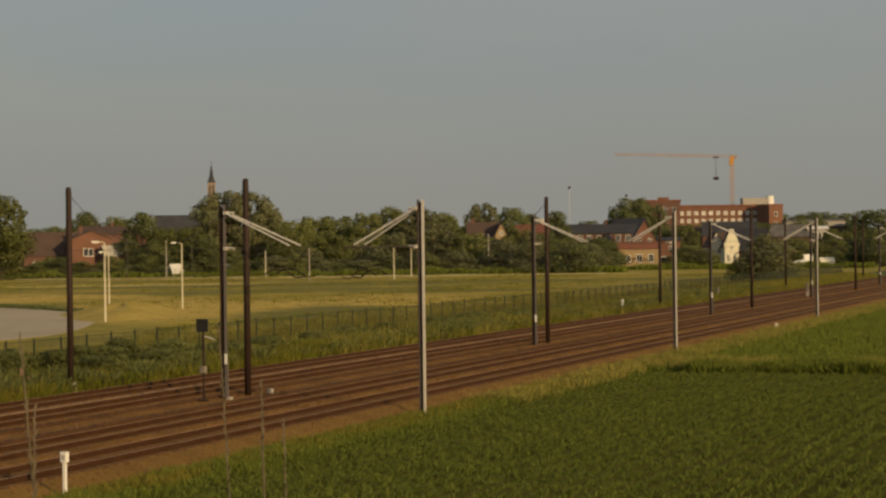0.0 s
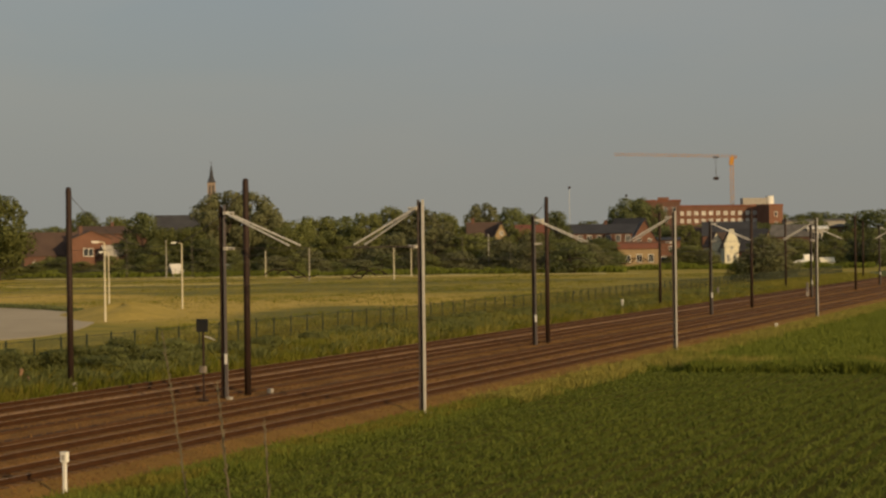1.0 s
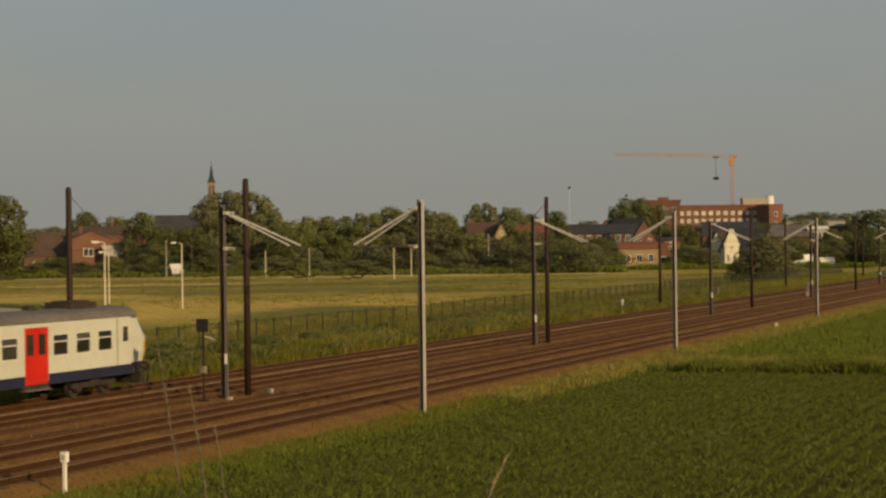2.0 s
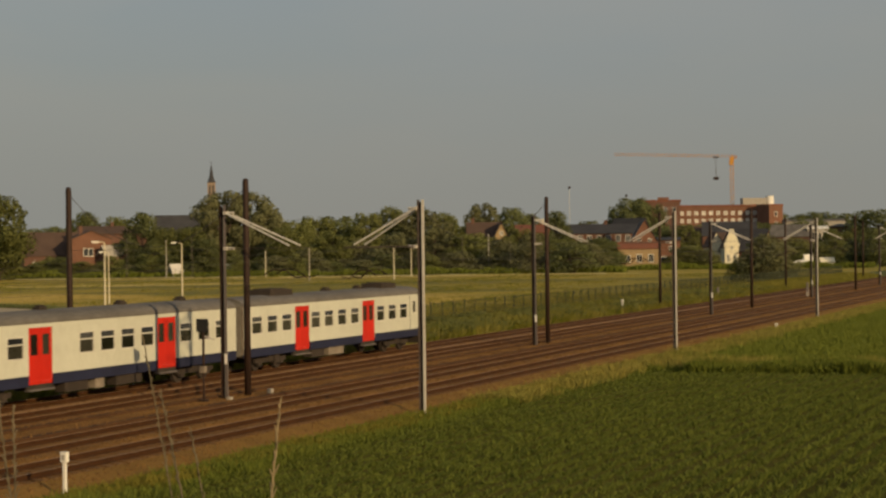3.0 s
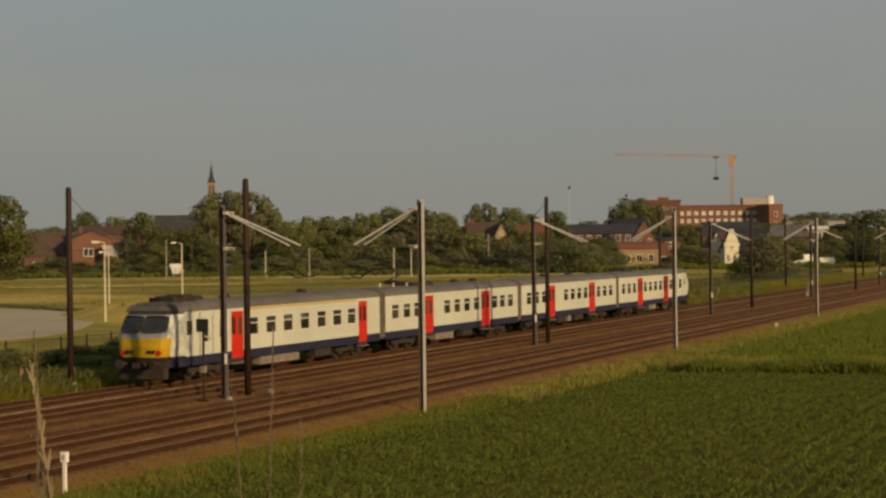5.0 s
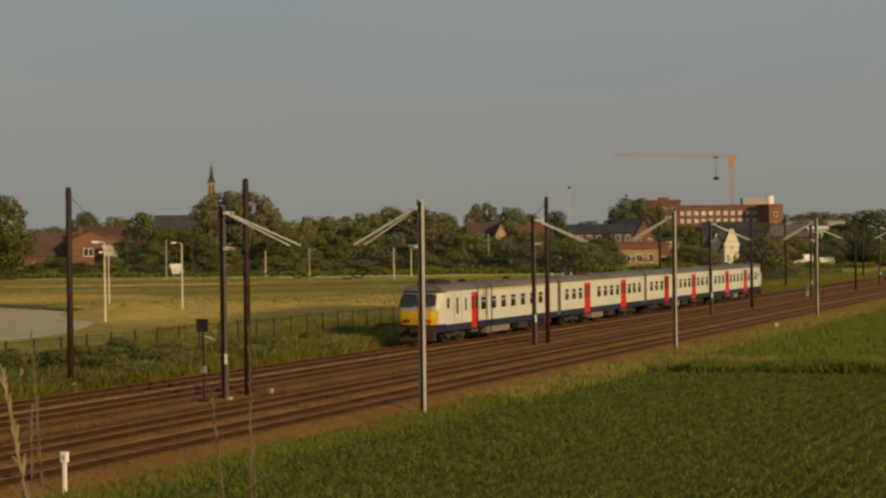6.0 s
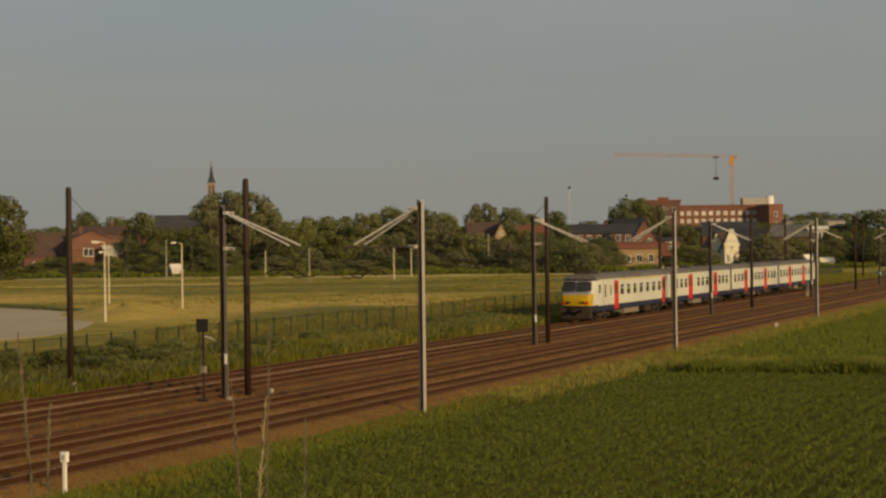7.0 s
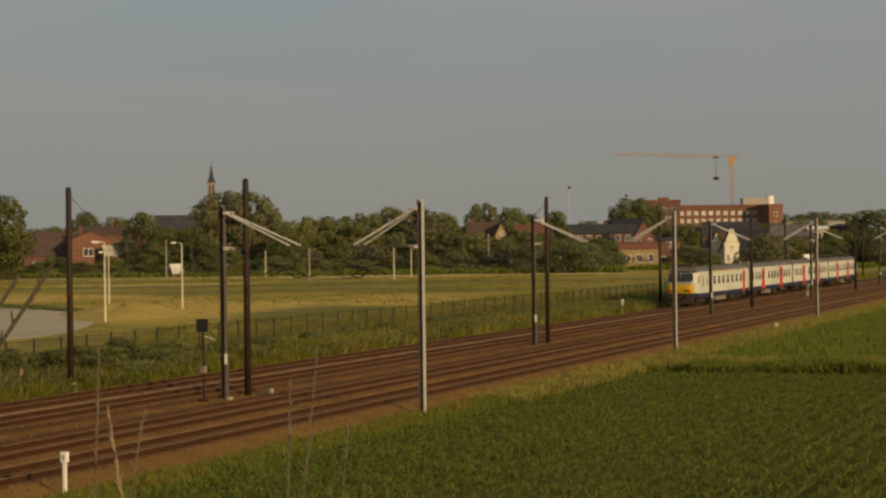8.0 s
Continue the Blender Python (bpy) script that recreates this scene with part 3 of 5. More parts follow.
def door_parts(parent, y0, y1, sign, leaves=2):
    xo = sign * (HALF - 0.03)
    lo, hi = sorted((xo - sign * 0.05, xo))
    m = (y0 + y1) / 2
    edges = [(y0 + 0.01, m - 0.006), (m + 0.006, y1 - 0.01)] if leaves == 2 else [(y0 + 0.01, y1 - 0.01)]
    for a, b in edges:
        d = Shape()
        u, w = a + (b - a) * 0.2, b - (b - a) * 0.2
        # one leaf round its window opening
        outer = [(a, DOORZ[0]), (b, DOORZ[0]), (b, DOORZ[1]), (a, DOORZ[1])]
        inside = [(u, 2.06), (w, 2.06), (w, 2.92), (u, 2.92)]
        pts = [(x, y, z) for x in (hi, lo) for y, z in outer + inside]
        d.add(pts, [f for k in range(4) for f in ((k, (k + 1) % 4, 4 + (k + 1) % 4, 4 + k), (8 + k, 12 + k, 12 + (k + 1) % 4, 8 + (k + 1) % 4),
                                                  (k, 8 + k, 8 + (k + 1) % 4, (k + 1) % 4), (4 + k, 4 + (k + 1) % 4, 12 + (k + 1) % 4, 12 + k))])
        door = part("door", d, RED, parent, "bright red folding door leaf")
        p = Shape()
        q = sorted((xo - sign * 0.03, xo - sign * 0.02))
        p.box(q[0], q[1], u, w, 2.06, 2.92)
        part("pane", p, COACH_GLASS, door)
    s = Shape()
    q = sorted((sign * 1.2, sign * 1.5))
    s.box(q[0], q[1], y0 - 0.05, y1 + 0.05, 0.60, 0.66)
    step = part("step", s, STEEL_MID, parent, "worn grey footstep")
    q = sorted((sign * 1.30, sign * 1.36))
    part("bracket", Shape().box(q[0], q[1], y0 - 0.1, y1 + 0.1, 0.66, 0.85), GRIME, step)


def bogie(parent, y):
    s = Shape()
    for sg in (-1, 1):
        s.along([(sg * 1.02 - 0.07, 0.42), (sg * 1.02 + 0.07, 0.42), (sg * 1.02 + 0.07, 0.64), (sg * 1.02 - 0.07, 0.64)], y - 1.75, y + 1.75)
        for dy in (-1.25, 1.25):
            s.box(sg * 1.0 - 0.12, sg * 1.0 + 0.14, y + dy - 0.17, y + dy + 0.17, 0.28, 0.6, 0, 0.04)
        s.box(sg * 1.0 - 0.14, sg * 1.0 + 0.16, y - 0.35, y + 0.35, 0.5, 0.85, 0, 0.05)
    s.box(-0.95, 0.95, y - 0.25, y + 0.25, 0.4, 0.8)
    b = part("bogie", s, GRIME, parent)
    for dy in (-1.25, 1.25):
        w = Shape()
        for sg in (-1, 1):
            w.tube([(sg * 0.70, y + dy, 0.46), (sg * 0.83, y + dy, 0.46)], 0.46, 20)
            w.tube([(sg * 0.66, y + dy, 0.46), (sg * 0.70, y + dy, 0.46)], 0.485, 20)
        w.tube([(-0.7, y + dy, 0.46), (0.7, y + dy, 0.46)], 0.08, 8)
        part("wheelset", w, GRIME, b)


def cab_nose(parent, y_end, d, yellow):
    """The cab front at y_end, facing along d; drawn as rings from the body outwards."""
    # height, set-back of the middle behind the tip, half width at the corners
    outline = [(0.78, -0.28, 1.16), (1.30, -0.06, 1.26), (1.75, 0.0, 1.34), (2.20, -0.05, 1.37), (2.42, -0.12, 1.37), (3.28, -0.62, 1.27), (3.46, -0.84, 1.16), (3.66, -1.2, 1.0), (3.82, -1.7, 0.65)]
    s = Shape()
    rows = []
    for z, o, hw in outline:
        rear = (1.42, 1.8 + o) if z < 3.4 else (1.42, 0.8) if z < 3.5 else (hw + 0.1, 0.6)
        half_row = [(0.5, 0.01), (hw - 0.30, 0.09), (hw - 0.09, 0.24), (hw, 0.55), rear]
        pts = [(-x, b) for x, b in reversed(half_row)] + [(0, 0)] + half_row
        rows.append([(x, y_end + d * (o - b), z) for x, b in pts])
    n = 11
    flat = [p for r in rows for p in r]
    for j in range(len(rows) - 1):
        for i in range(n - 1):
            front = 1 <= i <= n - 3
            if j == 0:
                slot = 5 if front else 2
            elif j in (1, 2):
                slot = 1 if front else 0
            elif j in (3, 4):
                slot = 4 if 2 <= i <= n - 4 else 0
            else:
                slot = 5 if j == 5 and front else 3
            q = (j * n + i, j * n + i + 1, (j + 1) * n + i + 1, (j + 1) * n + i)
            s.add([flat[k] for k in q], [(0, 1, 2, 3)], slot)
    k = (len(rows) - 1) * n
    s.add([flat[k + i] for i in range(n)], [tuple(range(n))], 3)
    nose = part("cab_nose", s, (BODY, YELLOW if yellow else BODY, BLUE, ROOF_GREY, CAB_GREY, GRIME), parent, "cab front with yellow warning panel")
    for sx in (-1, 1):
        def screen(u, z):
            k = (z - 2.42) / (3.28 - 2.42)
            o, hw = -0.12 - 0.50 * k, 1.37 - 0.10 * k
            xx = 0.07 + u * (hw - 0.17)
            back = 0.01 * xx / 0.5 if xx < 0.5 else 0.01 + 0.08 * (xx - 0.5) / (hw - 0.8) if xx < hw - 0.30 else 0.09 + 0.15 * (xx - hw + 0.30) / 0.21
            return (sx * xx, y_end + d * (o - back + 0.10), z)
        w = Shape()
        pts = [screen(u, z) for u, z in ((0.05, 2.46), (0.45, 2.45), (0.75, 2.46), (0.93, 2.48), (1.0, 2.58), (0.99, 3.1), (0.93, 3.2), (0.75, 3.24), (0.45, 3.25), (0.06, 3.24), (0.0, 3.14), (0.0, 2.54))]
        inner = [(p[0], p[1] - d * 0.17, p[2]) for p in pts]
        m = len(pts)
        w.add(pts + inner, [tuple(range(m))] + [(i, (i + 1) % m, m + (i + 1) % m, m + i) for i in range(m)])
        part("windscreen", w, GLASS, nose)
        part("tail_light", Shape().tube([(sx * 0.95, y_end + d * -0.25, 1.52), (sx * 0.95, y_end + d * -0.05, 1.52)], 0.13, 12), RED, nose, "red tail light lens")
        h = Shape()
        h.tube([(sx * 0.68, y_end + d * -0.2, 1.56), (sx * 0.68, y_end + d * 0.02, 1.56)], 0.1, 12)
        h.tube([(sx * 0.45, y_end + d * -0.2, 1.56), (sx * 0.45, y_end + d * 0.03, 1.56)], 0.08, 12)
        part("headlight", h, (GLASS), nose)
        bf = Shape()
        bf.tube([(sx * 0.87, y_end + d * -0.15, 1.0), (sx * 0.87, y_end + d * 0.38, 1.0)], 0.09, 8)
        bf.tube([(sx * 0.87, y_end + d * 0.38, 1.0), (sx * 0.87, y_end + d * 0.44, 1.0)], 0.22, 12)
        part("buffer", bf, GRIME, nose)
    g = Shape()
    g.box(-1.25, 1.25, *sorted((y_end - d * 0.55, y_end - d * 0.15)), 0.28, 0.8, 0, 0.08)
    g.box(-0.18, 0.18, *sorted((y_end - d * 0.3, y_end + d * 0.42)), 0.82, 1.06)
    part("coupler", g, GRIME, nose)


def pantograph(parent, y):
    """A single-arm pantograph, raised to the contact wire; its knee points forwards."""
    s = Shape()
    for sx in (-0.5, 0.5):
        s.tube([(sx, y - 1.1, 4.12), (sx, y + 1.2, 4.12)], 0.045)
    for dy in (-1.0, 0.1, 1.1):
        s.tube([(-0.5, y + dy, 4.12), (0.5, y + dy, 4.12)], 0.045)
    s.box(-0.3, 0.3, y - 0.7, y + 0.2, 4.0, 4.22, 0, 0.08)
    pg = part("pantograph", s, STEEL_DARK, parent, "raised dark single-arm pantograph")
    for sx in (-0.45, 0.45):
        for dy in (-1.0, 1.1):
            part("insulator", Shape().tube([(sx, y + dy, 3.72), (sx, y + dy, 3.82), (sx, y + dy, 4.08)], 0.085, 8, 0, 0.06), CERAMIC, pg, "pale ceramic insulator")
    a = Shape()
    a.tube([(0, y - 0.7, 4.2), (0, y + 0.85, 4.58)], 0.06)
    a.tube([(0.16, y - 0.4, 4.16), (0.1, y + 0.75, 4.5)], 0.025)
    part("lower_arm", a, STEEL_DARK, pg)
    a = Shape()
    for sx in (-1, 1):
        a.tube([(sx * 0.06, y + 0.9, 4.6), (sx * 0.35, y - 1.45, 4.94)], 0.03)
    a.tube([(-0.35, y - 1.45, 4.94), (0.35, y - 1.45, 4.94)], 0.025)
    part("upper_arm", a, STEEL_DARK, pg)
    a = Shape()
    for dy in (-1.3, -1.7):
        a.tube([(-0.9, y + dy, 4.80), (-0.68, y + dy, 4.98), (0.68, y + dy, 4.98), (0.9, y + dy, 4.80)], 0.035)
    for sx in (-0.5, 0.5):
        a.tube([(sx, y - 1.7, 4.95), (sx, y - 1.3, 4.95)], 0.025)
    part("collector_head", a, STEEL_DARK, pg)


def carriage(length, windows, doors, narrow=(), seams=(), cab0=False, cab1=False, first=False, units=(), pantos=(), vents=(), boxes=(), label=""):
    """A coach whose front end lies at y = 0 and which reaches to y = -length; all below is laid out from the front backwards."""
    car = empty("train_carriage", pose(TRACKS[3], 0, 0), label, "train carriage", "carriages of the train")
    holes = [(-w - 0.6, -w + 0.6, *WIN) for w in windows] + [(-a - w / 2, -a + w / 2, z0, z1) for a, w, z0, z1 in narrow] + [(-b, -a, 1.0, DOORZ[1]) for a, b in doors]
    shift = [(h[0] + length, h[1] + length, h[2], h[3]) for h in holes]
    for sign in (1, -1):
        # laid out from the rear end, then moved back
        s = side_panel(length, shift, sign, cab1, cab0)
        s.v = [(x, y - length, z) for x, y, z in s.v]
        wall = part("side_wall", s, BODY, car)
        bm = bmesh.new()
        bm.from_mesh(wall.data)
        bmesh.ops.remove_doubles(bm, verts=bm.verts, dist=0.001)
        bm.to_mesh(wall.data)
        bm.free()
        for w in windows:
            window_parts(car, -w, sign, 1.2, *WIN)
        for a, w, z0, z1 in narrow:
            window_parts(car, -a, sign, w, z0, z1, False)
        for a in seams:
            q = sorted((sign * 1.40, sign * 1.424))
            part("door_seam", Shape().box(q[0], q[1], -a - 0.025, -a + 0.025, 1.24, 3.3), GRIME, car)
        for a, b in doors:
            door_parts(car, -b, -a, sign, 2 if b - a > 1.2 else 1)
        # blue band below the windows, broken at the doors
        cuts = sorted([(-b, -a) for a, b in doors])
        y = -length + (1.7 if cab1 else 0.40)
        s = Shape()
        for a, b in cuts + [(0 - (1.7 if cab0 else 0.40), 0)]:
            if a > y:
                q = sorted((sign * 1.36, sign * 1.425))
                s.along([(q[0], 0.78), (q[1], 0.80), (q[1], 1.24), (q[0], 1.24)], y, a)
            y = b
        part("blue_band", s, BLUE, car, "dark blue lower band")
        if first:
            q = sorted((sign * 1.405, sign * 1.428))
            part("class_stripe", Shape().box(q[0], q[1], -17.4, -3.8, 3.24, 3.32), YELLOW, car, "yellow first-class stripe")
    y_lo, y_hi = -length + (1.2 if cab1 else 0.40), -(1.2 if cab0 else 0.40)
    roof = part("roof", Shape().along(ROOF_RING[::-1], y_lo, y_hi), ROOF_GREY, car, "sooty grey rounded roof")
    part("floor_pan", Shape().box(-1.36, 1.36, y_lo, y_hi, 0.82, 1.0), GRIME, car)
    inner = Shape()
    inner.box(-0.02, 0.02, y_lo + 0.5, y_hi - 0.5, 1.0, 3.3)
    for end, cab in ((y_lo, cab1), (y_hi, cab0)):
        if not cab:
            inner.box(-1.40, 1.40, end - 0.04, end + 0.04, 0.95, 3.40)
        else:
            inner.box(-1.38, 1.38, end - 0.9 * (1 if end > y_lo else -1) - 0.03, end - 0.9 * (1 if end > y_lo else -1) + 0.03, 0.95, 3.40)
    part("partition", inner, BOX_GREY, car)
    for v in vents:
        s = Shape()
        s.box(-0.24, 0.24, -v - 0.27, -v + 0.27, 3.7, 3.97, 0, 0.08)
        s.box(-0.17, 0.17, -v - 0.19, -v + 0.19, 3.97, 4.05, 0, 0.06)
        part("roof_vent", s, GRIME, roof)
    for a, b, h in units:
        s = Shape().box(-0.75, 0.75, -b, -a, 3.6, 3.84 + h, 0, 0.12)
        s.box(-0.55, 0.55, -b + 0.25, -a - 0.25, 3.84 + h, 3.9 + h, 0, 0.1)
        part("roof_unit", s, GRIME, roof, "dark roof equipment box")
    for p in pantos:
        pantograph(car, -p)
    bogie(car, -4.0 if not cab0 else -4.3)
    bogie(car, -length + (4.0 if not cab1 else 4.3))
    for a, b, pale in boxes:
        for sign in (1, -1):
            q = sorted((sign * 0.75, sign * 1.3))
            s = Shape().box(q[0], q[1], -b, -a, 0.36, 0.80, 0, 0.04)
            part("equipment_box", s, BOX_GREY if pale else GRIME, car)
    if not cab0:
        s = Shape()
        rings = []
        for k in range(15):
            e = (k % 2) * 0.06
            rings.append([(x, -0.43 + 0.0625 * k, z) for x, z in ((-1.3 + e, 0.9), (-1.3 + e, 3.42), (-0.95, 3.66 - e), (0, 3.78 - e), (0.95, 3.66 - e), (1.3 - e, 3.42), (1.3 - e, 0.9))])
        n = len(rings[0])
        s.add([p for r in rings for p in r], [(k * n + i, k * n + (i + 1) % n, (k + 1) * n + (i + 1) % n, (k + 1) * n + i) for k in range(14) for i in range(n)] + [tuple(range(n)), tuple(range(15 * n - 1, 14 * n - 1, -1))])
        part("gangway", s, RUBBER, car, "grey-brown rubber gangway bellows")
    if cab0:
        cab_nose(car, 0.0, 1, True)
    if cab1:
        cab_nose(car, -length, -1, True)
    return car


FRONT_AT, SPEED = 125.5 - 33.9 * 3.5, 33.9
CARS = []


def build_train():
    plain = "cream white railway carriage with red doors and dark blue skirt"
    CARS.append((0.0, carriage(25.15, (3.9, 5.65, 7.4, 11.1, 12.85, 14.6, 16.3, 19.85, 21.55, 23.3), ((8.30, 10.05), (17.10, 18.87)), ((2.2, 0.6, 2.2, 3.0),), (2.9,), cab0=True,
                               units=((3.4, 5.4, 0.26), (17.7, 20.2, 0.28)), vents=(7.6, 12.0), boxes=((12.4, 14.4, True), (15.0, 16.6, False), (20.5, 21.0, False)), label="cream white driving carriage with red doors and a yellow cab front")))
    mid_w, mid_d = (1.95, 3.7, 5.45, 9.0, 10.7, 12.4, 14.1, 19.4, 21.15, 22.9), ((6.38, 8.12), (16.73, 18.47))
    CARS.append((25.2, carriage(25.0, mid_w, mid_d, vents=(3.5, 9.0, 15.5), boxes=((9.3, 11.5, False), (12.5, 13.2, True), (13.8, 15.6, False)), label=plain)))
    CARS.append((50.25, carriage(24.65, (1.9, 3.6, 5.15, 8.75, 10.55, 12.35, 14.15, 19.2, 20.9, 22.7), ((6.08, 7.82), (16.5, 18.24)), pantos=(19.7,), units=((14.8, 16.2, 0.1), (16.6, 18.0, 0.12)), vents=(5.8, 9.3, 13.8),
                                 boxes=((9.3, 11.0, False), (12.8, 15.8, True)), label="cream white motor carriage with red doors and roof pantographs")))
    CARS.append((74.95, carriage(25.35, (4.4, 6.35, 8.4, 10.5, 12.55, 14.55, 16.55), ((2.2, 3.45), (17.6, 18.95)), ((19.95, 0.5, 1.95, 2.9), (21.5, 0.6, 1.8, 2.98), (23.15, 0.7, 2.2, 3.0)), (22.15, 20.85), cab1=True, first=True,
                                 units=((21.0, 22.3, 0.24), (22.5, 23.3, 0.18)), vents=(19.8, 17.0, 8.0), boxes=((7.0, 9.0, False), (11.0, 15.5, True)), label="cream white driving carriage with yellow first-class stripe and yellow cab front")))


build_train()

# ---- fence along the railway ----


def build_fence():
    f = empty("mesh_fence", pose(FENCE_X, 0, 0), "long green welded mesh fence along the railway", "fence")
    post = Shape().box(-0.035, 0.035, -0.035, 0.035, -0.2, 2.0)
    post.box(-0.045, 0.045, -0.045, 0.045, 2.0, 2.03)
    pm = post.mesh("post", FENCE_GREEN)
    panel = Shape()
    for k in range(13):
        z = 0.12 + k * 0.15
        panel.box(-0.007, 0.007, 0.03, 2.47, z - 0.004, z + 0.004)
    for k in range(1, 25):
        panel.box(-0.004, 0.004, k * 0.1 - 0.004, k * 0.1 + 0.004, 0.1, 1.95)
    for z in (0.14, 1.02, 1.9):
        panel.box(-0.014, 0.014, 0.03, 2.47, z - 0.012, z + 0.012)
    gm = panel.mesh("mesh_panel", FENCE_GREEN)
    y = 62.0
    while y < 330:
        z = land(FENCE_X, y)
        o = new("post", pm)
        o.parent, o.location = f, (0, y, z)
        o = new("mesh_panel", gm)
        o.parent, o.location = f, (0, y, z)
        y += 2.5


build_fence()

# ---- trees ----


def crown_mesh(name, lobes, count, size, material, seed):
    """Leaf clumps scattered through rounded lobes (x, y, z, r), thinning towards the outline."""
    rs = np.random.RandomState(seed)
    vol = np.array([l[3] ** 2 for l in lobes])
    pick = rs.choice(len(lobes), count, p=vol / vol.sum())
    L = np.array(lobes)[pick]
    d = rs.normal(0, 1, (count, 3))
    d /= np.linalg.norm(d, axis=1)[:, None]
    r = L[:, 3] * np.minimum(1.12, rs.uniform(0.35, 1, count) ** 0.45 * rs.uniform(0.85, 1.1, count))
    c = L[:, :3] + d * r[:, None] * np.array([1, 1, 0.9])
    n = d + rs.normal(0, 0.42, (count, 3))
    n /= np.linalg.norm(n, axis=1)[:, None]
    a = np.cross(n, rs.normal(0, 1, (count, 3)))
    a /= np.linalg.norm(a, axis=1)[:, None]
    b = np.cross(n, a)
    s = (size * rs.uniform(0.5, 1.4, count))[:, None]
    v = np.stack([c - a * s, c + b * s * 0.6 - a * s * 0.1, c + a * s + n * s * 0.2, c - b * s * 0.6 + a * s * 0.1], 1).reshape(-1, 3)
    k = np.arange(count)[:, None] * 4 + np.arange(4)
    me = bpy.data.meshes.new(name)
    me.from_pydata(v.tolist(), [], k.tolist())
    me.materials.append(material)
    me.update()
    return me


def tree(kind, seed, material, label, category="tree"):
    """A unit tree: one metre high and about 0.6 m across, scaled where it stands."""
    rs = random.Random(seed)
    t = empty(category, pose(0, 0, 0), label, category, "far trees")
    trunk = Shape()
    low = {"round": 0.06, "tall": 0.06, "shrub": 0.0, "open": 0.06}[kind]
    if kind != "shrub":
        trunk.tube([(0, 0, -0.03), (0.005, 0, low * 0.5), (0, 0.006, low), (0.01, 0, 0.62)], 0.022, 7, 0, 0.006)
    lobes = []
    n = {"round": 17, "tall": 16, "shrub": 12, "open": 22}[kind]
    for i in range(n):
        u = (i + 0.5) / n
        z = low + 0.08 + (0.86 - low) * u
        wide = {"round": 0.24 * math.sin(math.pi * (0.15 + 0.75 * u)) + 0.04, "tall": 0.17 * math.sin(math.pi * (0.12 + 0.82 * u)) + 0.03,
                "shrub": 0.27 * math.cos(u * 1.35), "open": 0.27 * math.sin(math.pi * (0.1 + 0.8 * u)) + 0.03}[kind]
        ang, rad = i * 2.4 + rs.uniform(-0.5, 0.5), wide * rs.uniform(0.55, 1.05)
        r = {"round": 0.17, "tall": 0.135, "shrub": 0.19, "open": 0.135}[kind] * rs.uniform(0.7, 1.25) * (1.1 - 0.35 * u)
        x, y = rad * math.cos(ang), rad * math.sin(ang)
        lobes.append((x, y, min(z, 0.985 - r), r))
        if kind != "shrub":
            trunk.tube([(0, 0, max(low, z - 0.25)), (x * 0.5, y * 0.5, z - 0.12), (x, y, z)], 0.009, 5, 0, 0.002)
        else:
            trunk.tube([(0, 0, -0.02), (x * 0.6, y * 0.6, z * 0.6), (x, y, z)], 0.012, 5, 0, 0.003)
    part("trunk", trunk, BARK, t)
    count = {"round": 6200, "tall": 5200, "shrub": 4600, "open": 6400}[kind]
    o = new("crown", crown_mesh("crown", lobes, count, 0.0205, material, seed))
    o.parent = t
    return t


KINDS = []


def build_trees():
    proto = [tree("round", 11, LEAF_DARK, "dark green broadleaf tree in full leaf"), tree("round", 23, LEAF_MID, "mid-green rounded broadleaf tree in full leaf"),
             tree("open", 37, LEAF_GREY, "grey-green loose-crowned tree in full leaf"), tree("shrub", 41, LEAF_DARK, "dome-shaped dark green leafy tree", "tree"),
             tree("shrub", 59, LEAF_GREY, "grey-green bushy shrub at the meadow edge", "shrub"), tree("tall", 67, LEAF_MID, "tall narrow green tree in full leaf"),
             tree("shrub", 71, LEAF_MID, "mid-green bushy shrub at the meadow edge", "shrub")]
    used = {}
    rs = random.Random(3)
    rows = TREES + HEDGE
    for b, d, h, w, k in rows:
        x, y, _ = bearing(b, d)
        m = pose(x, y, -0.62, 0, 0, rs.uniform(0, 360)) @ Matrix.Diagonal((w / 0.6, w / 0.6, h, 1))
        if k in used:
            copy_thing(proto[k], m)
        else:
            used[k] = m
    for k, m in used.items():
        proto[k].matrix_basis = m


